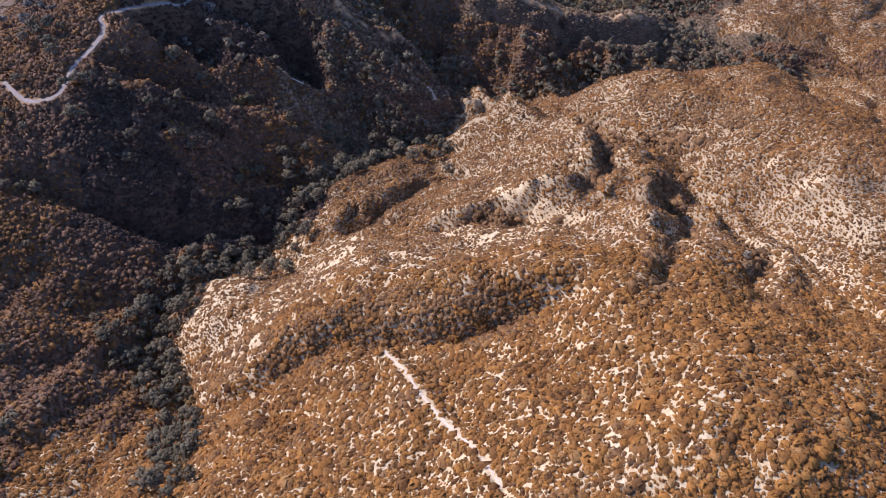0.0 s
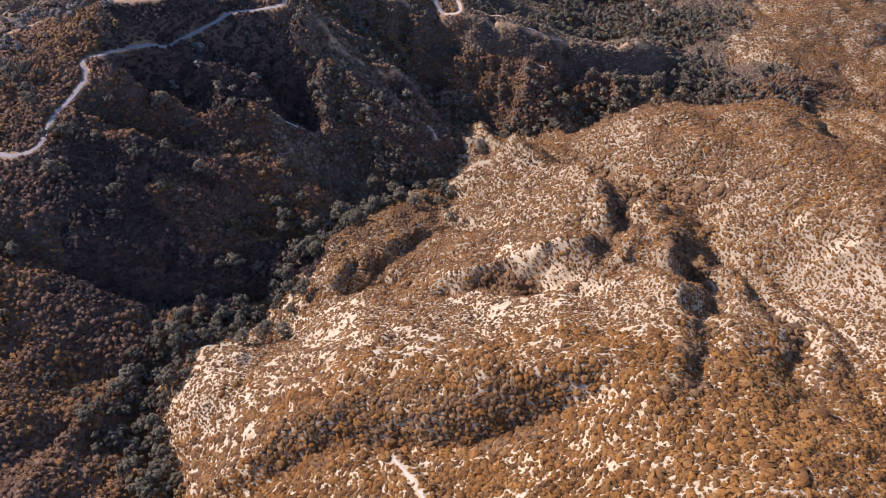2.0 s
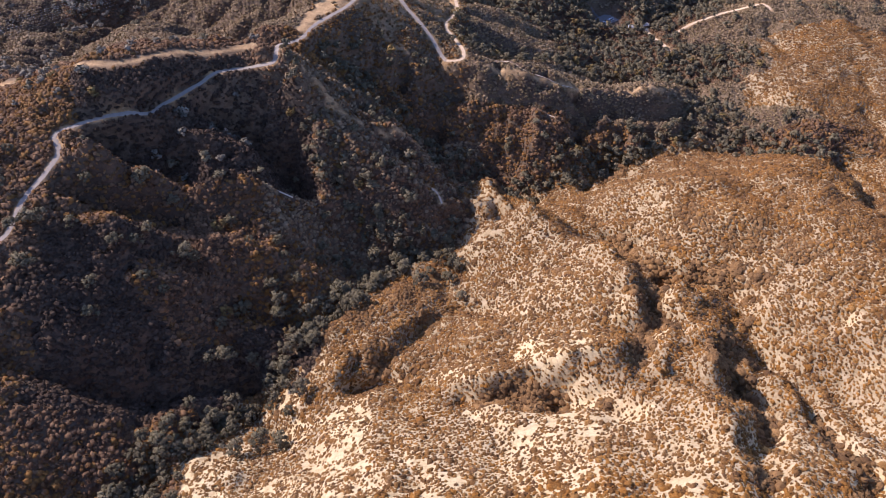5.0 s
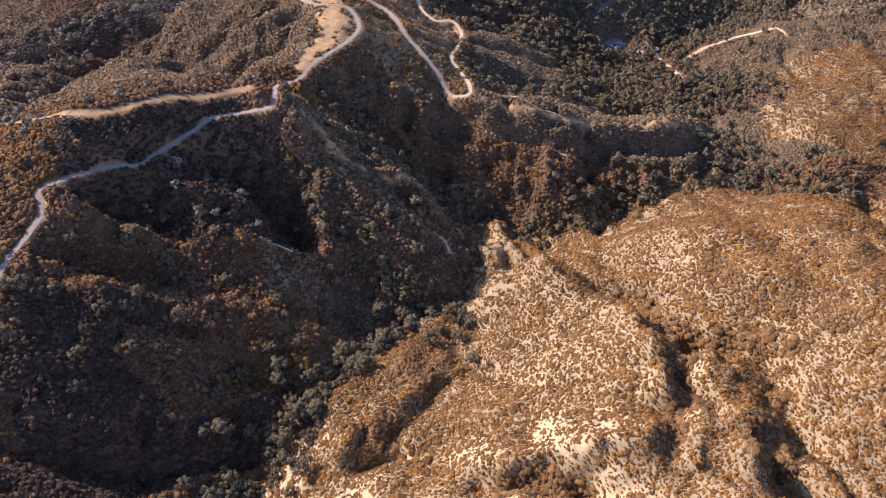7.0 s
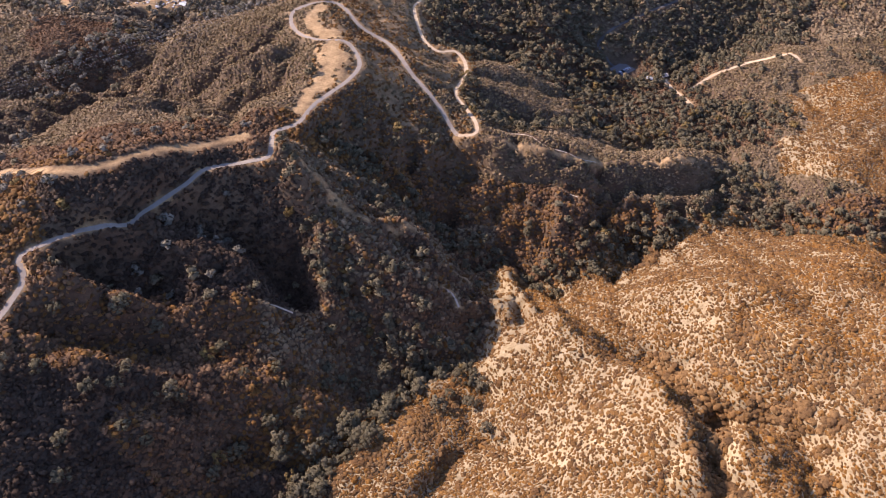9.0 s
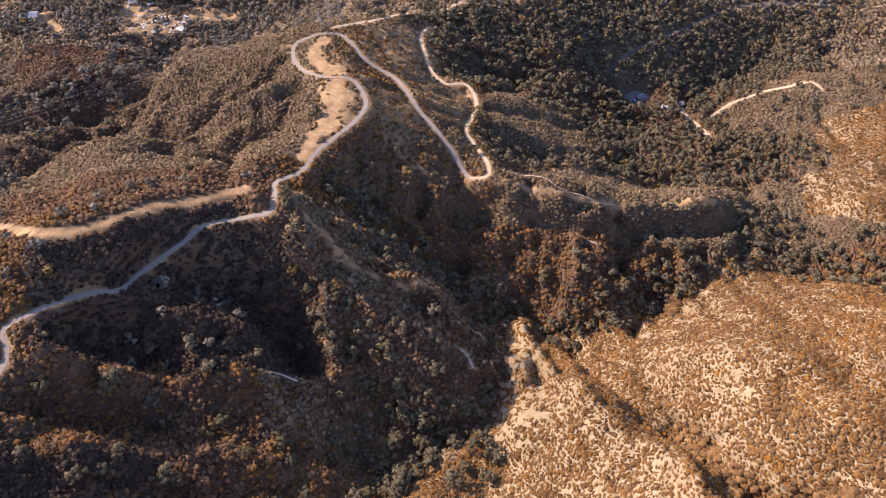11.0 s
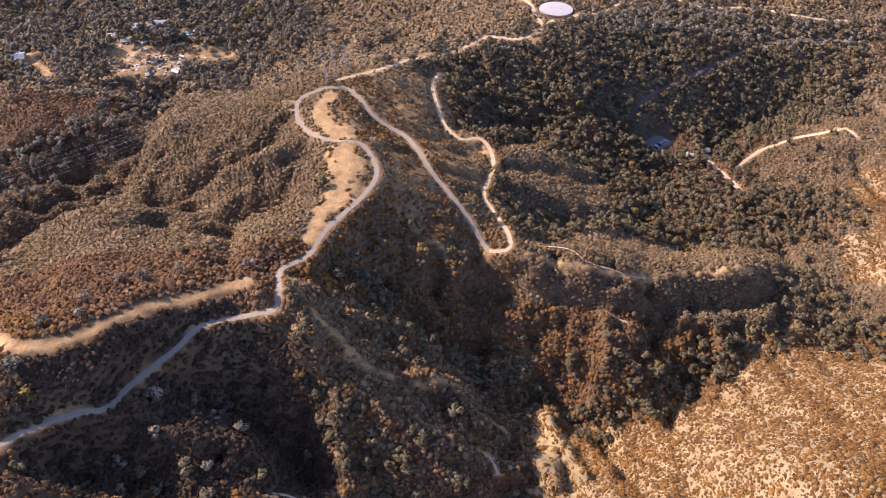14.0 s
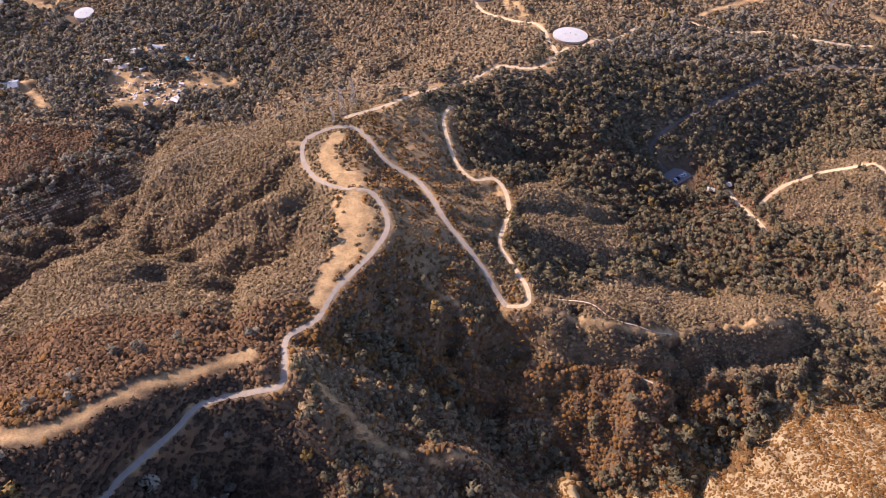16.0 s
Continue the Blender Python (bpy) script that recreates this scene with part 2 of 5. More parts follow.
feature("east_valley_wall", (-13, 658, 92), (20, 699, 68), (64, 719, 63), (109, 739, 66), (176, 799, 59), (268, 872, 40))
feature("parking_slope", (40, 551, 98), (69, 553, 82), (104, 557, 61), (157, 564, 37), (201, 580, 31))
feature("houses_spur", (209, 658, 11), (244, 653, 15), (286, 656, 19), (325, 671, 26), (363, 664, 44))
feature("houses_spur_low", (175, 595, 29), (217, 572, 33), (275, 574, 37), (315, 562, 45))
feature("east_flank_low", (-24, 578, 114), (-4, 542, 116), (17, 536, 110), (52, 603, 73), (104, 631, 41), (144, 644, 26))
feature("far_east_slope", (264, 739, 21), (329, 755, 13), (387, 764, 20), (409, 734, 24))
feature("far_east_top", (263, 901, 34), (332, 893, 32), (379, 856, 43), (440, 846, 36))
feature("far_spur", (131, 364, 67), (145, 335, 102), (158, 314, 128), (185, 315, 132), (213, 322, 129), (240, 322, 130), (263, 320, 139), (286, 324, 140), (310, 345, 111))
feature("far_rise", (128, 290, 128), (142, 265, 139), (160, 260, 158), (178, 260, 162), (200, 265, 172), (219, 270, 167), (249, 279, 168), (270, 290, 158))
feature("far_brow", (160, 238, 159), (177, 239, 172), (188, 237, 182), (210, 250, 181), (227, 250, 178), (250, 262, 174))
feature("far_front", (140, 385, 71), (165, 380, 71), (195, 370, 84), (222, 354, 104), (260, 360, 104), (300, 370, 96))
feature("east_gap", (351, 390, 67), (340, 345, 99), (325, 305, 124), (310, 274, 141), (318, 262, 143), (329, 259, 140))
feature("pinnacle_spur", (45, 363, 78), (50, 345, 81), (54, 325, 87), (62, 300, 98), (68, 280, 130), (80, 258, 136), (97, 240, 140), (108, 218, 165), (112, 190, 178), (117, 160, 193), (121, 140, 190))
feature("pinnacle_foot", (24, 243, 103), (31, 262, 104), (36, 285, 100), (38, 305, 93), (37, 335, 84), (39, 362, 79))
feature("pinnacle_back", (75, 340, 86), (85, 315, 102), (92, 290, 124), (105, 262, 133), (125, 240, 144), (135, 215, 161), (140, 190, 168))
feature("second_face", (-125, 55, 142), (-109, 40, 162), (-98, 28, 167), (-83, 12, 182), (-66, 2, 203), (-51, 0, 220), (-37, 8, 225), (-18, -2, 233), (2, -2, 240), (25, -4, 249))
feature("second_brow", (-75, 62, 158), (-60, 45, 181), (-45, 30, 205), (-30, 22, 222))
feature("west_flank_brow", (-300, 505, 109), (-279, 494, 128), (-256, 481, 137), (-225, 470, 135), (-200, 468, 132), (-184, 470, 126), (-162, 483, 129), (-137, 492, 141))
feature("saddle_valley", (230, 545, 40), (182, 530, 33), (155, 520, 49), (128, 516, 61), (105, 528, 68), (85, 531, 73), (51, 507, 96), (25, 520, 107))
feature("tree_valley", (30, 655, 65), (56, 663, 45), (72, 668, 43), (113, 675, 44), (144, 735, 53))
feature("far_creek", (200, 700, 13), (240, 705, 12), (280, 712, -0), (330, 740, 10))
feature("west_hill_brow", (-420, 689, 70), (-380, 633, 85), (-355, 620, 74), (-334, 614, 65), (-300, 612, 84), (-270, 606, 97), (-247, 602, 114))
feature("west_dale", (-245, 795, 19), (-225, 760, 31), (-205, 724, 46), (-180, 700, 75), (-160, 705, 80))
feature("north_dale", (-150, 740, 61), (-120, 790, 42), (-85, 822, 25), (-60, 860, 25))
feature("north_hollow_low", (-30, 348, 130), (-10, 350, 108), (5, 353, 86), (25, 356, 80))
feature("fall_east_a", (60, -100, 299), (60, -79, 291), (60, -58, 280), (60, -37, 269), (60, -16, 261), (60, 5, 263), (60, 26, 250), (60, 47, 232), (60, 68, 214), (60, 88, 193), (60, 109, 192), (60, 130, 181), (60, 151, 161), (60, 172, 155), (60, 193, 144), (60, 214, 137), (60, 235, 134))
feature("fall_east_b", (-20, -40, 234), (-20, -20, 231), (-20, -1, 232), (-20, 19, 228), (-20, 38, 212), (-20, 58, 195), (-20, 78, 179), (-20, 97, 166), (-20, 117, 154), (-20, 137, 136), (-20, 156, 132), (-20, 176, 126), (-20, 195, 118), (-20, 215, 113))
feature("fall_east_c", (100, -90, 318), (100, -70, 310), (100, -50, 299), (100, -30, 290), (100, -10, 284), (100, 10, 270), (100, 30, 252), (100, 50, 235), (100, 70, 223), (100, 90, 212), (100, 110, 209), (100, 130, 201), (100, 150, 189), (100, 170, 181), (100, 190, 176), (100, 210, 167), (100, 230, 151))
feature("fall_east_d", (150, -100, 322), (150, -79, 315), (150, -58, 305), (150, -36, 292), (150, -15, 279), (150, 6, 267), (150, 28, 255), (150, 49, 240), (150, 70, 222), (150, 91, 208), (150, 112, 203), (150, 134, 198), (150, 155, 185), (150, 176, 175), (150, 198, 163), (150, 219, 160), (150, 240, 153))
feature("fall_east_e", (200, -80, 304), (200, -59, 293), (200, -37, 280), (200, -16, 266), (200, 5, 252), (200, 27, 237), (200, 48, 224), (200, 69, 209), (200, 91, 195), (200, 112, 189), (200, 133, 185), (200, 155, 180), (200, 176, 178), (200, 197, 178), (200, 219, 184), (200, 240, 184))
feature("fall_east_f", (245, -20, 267), (245, 2, 255), (245, 23, 244), (245, 45, 233), (245, 66, 226), (245, 88, 225), (245, 109, 225), (245, 131, 218), (245, 152, 210), (245, 174, 205), (245, 195, 200), (245, 217, 193), (245, 238, 184), (245, 260, 175))
feature("fall_east_g", (20, -30, 249), (20, -9, 246), (20, 12, 246), (20, 33, 231), (20, 54, 212), (20, 75, 193), (20, 95, 177), (20, 116, 162), (20, 137, 151), (20, 158, 140), (20, 179, 127), (20, 200, 117))
feature("fall_west_a", (-110, 180, 124), (-110, 202, 128), (-110, 225, 135), (-110, 248, 141), (-110, 270, 141), (-110, 292, 142), (-110, 315, 147), (-110, 338, 158), (-110, 360, 172))
feature("fall_west_b", (-150, 150, 131), (-150, 171, 145), (-150, 192, 156), (-150, 213, 158), (-150, 234, 160), (-150, 256, 161), (-150, 277, 163), (-150, 298, 167), (-150, 319, 173), (-150, 340, 181))
feature("fall_west_c", (-190, 130, 145), (-190, 152, 155), (-190, 174, 166), (-190, 197, 174), (-190, 219, 184), (-190, 241, 180), (-190, 263, 179), (-190, 286, 185), (-190, 308, 193), (-190, 330, 202))
feature("fall_west_d", (-60, 240, 110), (-60, 263, 110), (-60, 286, 125), (-60, 309, 140), (-60, 331, 150), (-60, 354, 149), (-60, 377, 143), (-60, 400, 146))
feature("fall_west_e", (-20, 270, 103), (-20, 293, 121), (-20, 317, 126), (-20, 340, 123), (-20, 363, 116), (-20, 387, 112), (-20, 410, 116), (-20, 433, 126), (-20, 457, 132), (-20, 480, 133))
feature("fall_mid_a", (30, 370, 79), (30, 393, 84), (30, 415, 98), (30, 438, 115), (30, 461, 122), (30, 484, 117), (30, 506, 108), (30, 529, 104), (30, 552, 102), (30, 575, 97), (30, 597, 86), (30, 620, 77))
feature("fall_mid_b", (80, 370, 81), (80, 392, 82), (80, 415, 89), (80, 438, 105), (80, 460, 109), (80, 482, 98), (80, 505, 86), (80, 528, 76), (80, 550, 75), (80, 572, 68), (80, 595, 61), (80, 618, 53), (80, 640, 47))
feature("fall_mid_c", (130, 395, 81), (130, 418, 94), (130, 441, 94), (130, 465, 87), (130, 488, 76), (130, 511, 63), (130, 534, 54), (130, 557, 49), (130, 580, 43), (130, 604, 37), (130, 627, 32), (130, 650, 31))
feature("fall_mid_d", (190, 410, 63), (190, 433, 67), (190, 455, 77), (190, 478, 73), (190, 501, 58), (190, 524, 40), (190, 546, 33), (190, 569, 32), (190, 592, 28), (190, 615, 23), (190, 637, 18), (190, 660, 12))
feature("fall_mid_e", (260, 420, 60), (260, 444, 57), (260, 467, 58), (260, 491, 53), (260, 515, 48), (260, 538, 42), (260, 562, 38), (260, 585, 37), (260, 609, 33), (260, 633, 24), (260, 656, 15), (260, 680, 9))
feature("fall_mid_f", (340, 420, 75), (340, 445, 69), (340, 470, 66), (340, 495, 65), (340, 520, 66), (340, 545, 59), (340, 570, 52), (340, 595, 47), (340, 620, 43), (340, 645, 40), (340, 670, 32), (340, 695, 22), (340, 720, 13))
feature("fall_flank_a", (-180, 390, 195), (-180, 413, 180), (-180, 437, 163), (-180, 460, 138), (-180, 483, 125), (-180, 507, 121), (-180, 530, 120), (-180, 553, 121), (-180, 577, 124), (-180, 600, 124))
feature("fall_flank_b", (-240, 360, 203), (-240, 384, 191), (-240, 407, 177), (-240, 431, 162), (-240, 455, 147), (-240, 478, 133), (-240, 502, 115), (-240, 525, 100), (-240, 549, 98), (-240, 573, 102), (-240, 596, 113), (-240, 620, 109))
feature("fall_flank_c", (-310, 420, 143), (-310, 444, 130), (-310, 467, 122), (-310, 491, 113), (-310, 515, 99), (-310, 538, 86), (-310, 562, 78), (-310, 585, 77), (-310, 609, 78), (-310, 633, 87), (-310, 656, 80), (-310, 680, 66))
feature("fall_north_a", (-60, 530, 147), (-60, 555, 139), (-60, 579, 133), (-60, 604, 125), (-60, 628, 120), (-60, 653, 116), (-60, 677, 108), (-60, 702, 97), (-60, 726, 85), (-60, 751, 72), (-60, 775, 59), (-60, 800, 46))
feature("fall_north_b", (10, 640, 83), (10, 668, 76), (10, 695, 74), (10, 722, 76), (10, 750, 81), (10, 778, 75), (10, 805, 65), (10, 832, 54), (10, 860, 44))
feature("fall_north_c", (-150, 600, 136), (-150, 629, 127), (-150, 658, 115), (-150, 687, 98), (-150, 716, 77), (-150, 744, 59), (-150, 773, 45), (-150, 802, 34), (-150, 831, 27), (-150, 860, 17))
track("mountain_road", (-294, 213), (-274, 196), (-261, 193), (-249, 201), (-246, 230), (-239, 250), (-235, 264), (-241, 279), (-221, 297), (-208, 303), (-196, 307), (-190, 312), (-187, 320), (-182, 327), (-176, 335), (-169, 342), (-164, 350), (-158, 359), (-144, 365), (-129, 367), (-117, 369), (-116, 378), (-119, 405), (-104, 420), (-94, 445), (-76, 475), (-68, 500), (-79, 527), (-94, 530), (-118, 545), (-133, 573), (-133, 597), (-111, 612), (-93, 607), (-75, 581), (-50, 563), (-29, 523), (-6, 492), (10, 463))
track("switchback_track", (10, 463), (18, 462), (25, 465), (24, 480), (16, 500), (9, 518), (12, 534), (19, 560), (18, 586), (9, 598), (-6, 594), (-18, 607), (-25, 632), (-30, 669), (-24, 694))
track("ridge_track", (-108, 631), (-87, 650), (-70, 674), (-47, 709), (-23, 736), (-5, 745), (23, 763), (61, 761), (83, 784), (96, 799), (123, 822), (153, 838), (184, 875))
track("tank_track", (83, 784), (81, 815), (73, 863), (55, 890), (22, 924), (10, 955))
track("valley_road", (194, 691), (171, 702), (184, 721), (203, 735), (267, 774), (340, 814), (376, 818), (435, 816))
track("upper_track", (246, 897), (276, 878), (344, 874), (377, 851), (435, 849))
track("houses_track", (252, 599), (248, 624), (242, 646), (239, 662))
track("spur_track", (261, 638), (287, 659), (325, 669), (346, 666), (365, 663), (370, 650))
track("foot_trail", (51, -103), (46, -93), (42, -85), (37, -78), (31, -70), (26, -62), (19, -51), (13, -39), (9, -33), (2, -24))
track("spur_path", (45, 473), (67, 468), (80, 456), (104, 452), (123, 452))
track("lower_path", (87, 428), (95, 423), (105, 418))
track("face_path", (-3, 319), (4, 315), (8, 306))
track("face_path_low", (-114, 281), (-107, 281), (-97, 278))
track("cut_bank", (-362, 378), (-340, 380), (-322, 381), (-284, 367), (-229, 330), (-187, 358), (-164, 374), (-136, 386))
track("cut_rim", (-136, 386), (-131, 398), (-130, 413), (-125, 420), (-109, 434), (-105, 457), (-102, 498))
track("pad_upper", (-109, 596), (-117, 582), (-113, 564), (-104, 548), (-94, 543))
track("pad_lower", (-91, 524), (-88, 504), (-92, 482), (-101, 457), (-106, 431))
track("rib_scar", (-97, 370), (-81, 359), (-66, 350), (-36, 348), (-8, 358), (15, 342))
track("bench_scar", (32, 460), (54, 455), (75, 450), (109, 451), (126, 455), (159, 468), (212, 474))
track("estate_yard", (-372, 819), (-354, 791), (-339, 773), (-314, 775), (-296, 796), (-272, 816), (-255, 818))
track("estate_drive", (-463, 791), (-436, 767), (-413, 740), (-406, 729))
track("estate_top", (-552, 1004), (-517, 983), (-506, 990), (-496, 1017))
track("upper_yard", (255, 908), (306, 934), (373, 956))
track("corner_yard", (455, 913), (470, 900))
rill("hill_gully", 8, 13, (149, 199), (135, 175), (125, 153), (119, 135), (110, 115))
rill("hill_rib", -5, 10, (153, 190), (141, 160), (125, 126), (117, 106))
rill("side_gully", 5, 14, (191, 169), (185, 150), (178, 127), (166, 107), (150, 92))
rill("side_rib", -6, 11, (166, 179), (160, 153), (148, 126), (138, 103))
rill("cross_gully", 7, 14, (119, 258), (122, 237), (125, 213), (139, 201), (152, 197), (171, 195), (183, 188), (184, 166))
rill("cross_rib", -6, 11, (111, 247), (115, 200), (120, 170), (119, 152))
rill("brow_gully", 11, 13, (33, 107), (44, 110), (59, 107), (71, 101))
rill("brow", -6, 9, (6, 119), (23, 122), (39, 121), (58, 122), (78, 121), (97, 120), (110, 133))
rill("east_rill", 5, 12, (189, 179), (206, 182), (222, 187), (237, 189))
rill("east_rill_low", 4, 12, (182, 135), (193, 141), (206, 139), (219, 139))
rill("flank_gully", 15, 24, (-152, 558), (-177, 552), (-199, 539), (-216, 532), (-243, 532))
rill("flank_dale", 15, 23, (-136, 498), (-157, 493), (-174, 487), (-158, 429), (-157, 416))
rill("creek", 20, 36, (-294, 569), (-305, 559), (-333, 537), (-350, 513), (-359, 490))
rill("flank_crest", -9, 16, (-143, 529), (-173, 529), (-200, 532), (-223, 525))
rill("flank_crest_low", -9, 16, (-160, 481), (-186, 479), (-226, 496), (-247, 483))
rill("dark_dale", 8, 26, (-67, 429), (-49, 417), (-34, 405), (-11, 394), (5, 375))
rill("spring_dale", 7, 24, (73, 447), (108, 448), (157, 459), (193, 456))
rill("valley_dale", 7, 24, (-23, 606), (17, 646), (62, 676), (116, 684), (152, 701))
rill("wall_dale", 6, 20, (127, 459), (113, 428), (116, 409), (123, 395))
rill("face_dale", 15, 26, (-228, 287), (-204, 280), (-184, 276), (-168, 268))
rill("face_crest", -11, 18, (-234, 275), (-215, 266), (-198, 262), (-177, 259), (-159, 247))
rill("shade_dale", 6, 24, (-223, 240), (-206, 237), (-188, 234), (-170, 233), (-158, 229))
rill("lower_crest", -9, 24, (-193, 215), (-178, 222), (-160, 226), (-131, 221), (-105, 221), (-86, 215))
rill("base_dale", 4, 28, (-218, 200), (-197, 188), (-176, 176), (-150, 170))
rill("inner_dale", 16, 27, (-162, 332), (-138, 325), (-115, 316), (-101, 297))
rill("inner_crest", -7, 19, (-167, 302), (-148, 302), (-129, 299), (-108, 292), (-91, 279))
rill("rib_crest", -12, 20, (-118, 388), (-81, 359), (-51, 348), (-8, 358), (15, 342), (34, 315))
rill("wood_valley", 16, 45, (-310, 720), (-275, 621), (-300, 611), (-316, 597), (-356, 586), (-395, 576))
rill("fin", -9, 22, (47, 364), (47, 344), (44, 321), (38, 280), (29, 256))
rill("rib_shoulder", -10, 30, (-68, 331), (-46, 321), (-20, 317), (3, 308), (22, 305))
rill("inner_shoulder", -7, 24, (-158, 283), (-136, 279), (-110, 272))
rill("bench_edge", -2, 14, (20, 458), (43, 450), (75, 449), (109, 450), (125, 454), (158, 467), (212, 473), (241, 490))
rill("under_edge", 19, 26, (19, 440), (58, 433), (96, 427), (142, 438), (206, 451), (231, 461))
rill("left_hollow", 19, 36, (5, 433), (25, 411), (44, 385), (61, 364))
rill("right_hollow", 21, 36, (124, 415), (142, 403), (151, 380))
rill("central_spur", -10, 15, (89, 419), (88, 399), (81, 370))
rill("bench_fill", -5, 40, (44, 465), (77, 463), (114, 469), (166, 487), (221, 492))
rill("road_under", 9, 20, (-226, 271), (-189, 294), (-156, 319), (-131, 350))
rill("notch_upper", 10, 11, (120, 168), (131, 160), (134, 146))
rill("notch_middle", 13, 13, (148, 124), (159, 113), (161, 99))
rill("notch_lower", 9, 10, (164, 92), (163, 80), (157, 67))
rill("notch_outer", 8, 9, (189, 83), (188, 72), (186, 58))
rill("notch_brow", 10, 10, (191, 52), (188, 41), (184, 30))
rill("saddle_gully", 9, 12, (127, 252), (133, 236), (140, 220), (152, 206))
rill("east_brow_gully", 12, 14, (276, 290), (289, 263), (300, 238))
rill("fin_tip", -7, 9, (46, 358), (46, 345), (51, 328), (58, 308))
rill("west_ravine", 18, 24, (-250, 140), (-216, 132), (-188, 128), (-161, 132), (-135, 142), (-112, 146))
rill("west_cliff_top", -6, 13, (-245, 198), (-208, 192), (-185, 192), (-163, 194), (-142, 200), (-124, 210))
rill("rib_edge", -10, 14, (-112, 370), (-93, 362), (-74, 364), (-52, 368), (-26, 352), (-12, 346), (3, 327), (13, 315))
rill("rib_upper_edge", -8, 11, (-79, 384), (-63, 389), (-49, 388), (-34, 385))
rill("face_edge", -10, 15, (-228, 272), (-207, 262), (-190, 264), (-168, 265), (-140, 270), (-114, 272))
rill("face_hump", -9, 17, (-195, 222), (-162, 228), (-131, 230), (-105, 228))
rill("inner_edge", -2, 11, (-166, 298), (-122, 293), (-93, 275))
rill("bulge_edge", -12, 15, (-98, 352), (-86, 334), (-80, 312), (-76, 290))
rill("bulge", -6, 24, (-80, 325), (-62, 318), (-40, 312), (-15, 308))
rill("bulge_hollow", 14, 24, (-155, 338), (-138, 334), (-120, 326), (-108, 312), (-100, 288))
rill("upper_hollow", 14, 22, (-200, 296), (-184, 290), (-170, 284))
rill("lower_hollow", 15, 20, (-222, 243), (-200, 242), (-178, 246), (-160, 248))
rill("saddle_hollow", 10, 26, (-80, 420), (-57, 430), (-30, 425), (-5, 412), (14, 398))
rill("bench_hollow", 8, 22, (128, 428), (156, 424), (190, 432))
rill("bench_hollow_low", 8, 18, (137, 405), (170, 402))
rill("bottom_rib", -6, 12, (-178, -48), (-178, -21), (-182, 21), (-169, 47))
level("upper_brow", (89, -87, 306), (101, -98, 322), (118, -94, 323), (131, -97, 330), (158, -75, 313), (133, -74, 317), (34, -71, 267), (54, -68, 281), (12, -66, 262), (-39, -62, 229))
level("bottom_spurs", (-178, -48, 186), (-177, -22, 178), (-148, -11, 160), (-121, -21, 156), (-155, -37, 175), (-212, 1, 160), (-126, 16, 138), (-209, 41, 140))
level("fin_crest", (45, 356, 84), (47, 334, 90), (57, 318, 98), (62, 287, 123), (54, 265, 129))
level("fin_foot", (39, 292, 95), (24, 302, 84), (14, 279, 92), (28, 364, 68), (26, 330, 76), (60, 354, 66))
level("rust_swale", (150, 60, 228), (140, 42, 243), (132, 20, 259), (186, 42, 232))
level("ravine_floor", (-200, 130, 136), (-161, 135, 121), (-135, 142, 116))
level("near_slope", (-57, 23, 202), (-46, 8, 219), (2, 14, 242), (11, 29, 231), (23, -6, 250), (73, 4, 271), (101, 25, 257), (114, -10, 281), (116, 27, 260), (150, 19, 257), (187, 21, 245))
level("spur_side", (-46, 52, 187), (-21, 54, 211), (4, 96, 174), (49, 41, 230), (57, 83, 200), (72, 49, 235), (86, 30, 252))
level("upper_hill", (117, 44, 246), (118, 60, 239), (119, 103, 208), (135, 100, 211), (159, 83, 210), (161, 59, 225), (190, 61, 219), (209, 97, 199), (217, 104, 204), (225, 90, 210))
level("west_bottom", (-175, 29, 150), (-168, 54, 133), (-145, 76, 125), (-125, 110, 116), (-120, 48, 154), (-105, 25, 161), (-100, 60, 157), (-86, 117, 116))
level("middle_hill", (-53, 160, 134), (-49, 130, 136), (-40, 174, 133), (-22, 157, 127), (33, 112, 176), (53, 119, 182), (77, 129, 193), (84, 139, 186), (97, 173, 177), (107, 129, 201))
level("gully_hill", (113, 151, 184), (130, 122, 203), (138, 178, 178), (152, 117, 201), (180, 170, 171), (182, 151, 173), (187, 180, 165), (188, 143, 181))
level("east_hill", (197, 194, 175), (198, 125, 194), (216, 166, 199), (218, 195, 190), (221, 123, 203), (240, 123, 222), (243, 165, 207))
level("knoll", (-39, 257, 99), (-23, 244, 97), (13, 210, 113), (52, 220, 127), (52, 230, 131))
level("north_hill", (80, 213, 149), (144, 235, 149), (166, 252, 165), (167, 200, 156), (208, 260, 163), (268, 255, 174), (319, 260, 142))
level("shaded_face_low", (-231, 260, 201), (-208, 221, 184), (-197, 156, 158), (-196, 252, 178), (-171, 226, 162), (-151, 232, 153), (-134, 249, 144))
level("shaded_face_foot", (-121, 193, 117), (-106, 243, 142), (-74, 199, 119), (-62, 252, 93))
level("shaded_face_high", (-157, 303, 182), (-121, 333, 150), (-112, 344, 165), (-104, 286, 143))
level("shaded_face_east", (-92, 324, 147), (-87, 307, 135), (-84, 283, 128), (-64, 325, 149), (-60, 266, 96), (-55, 321, 147), (-34, 316, 135), (-26, 333, 129), (-23, 292, 125), (2, 312, 110))
level("hill_end", (44, 349, 78), (60, 307, 112), (94, 344, 67), (105, 331, 80), (117, 264, 123), (120, 299, 110), (130, 285, 131), (139, 347, 82), (155, 264, 154), (169, 316, 128), (183, 281, 165), (189, 304, 143), (207, 359, 100), (239, 269, 171))
level("canyon_end", (71, 384, 71), (85, 416, 92), (89, 425, 107), (102, 398, 93), (116, 371, 77), (148, 402, 72), (169, 401, 62), (196, 399, 62), (276, 410, 51), (336, 418, 86))
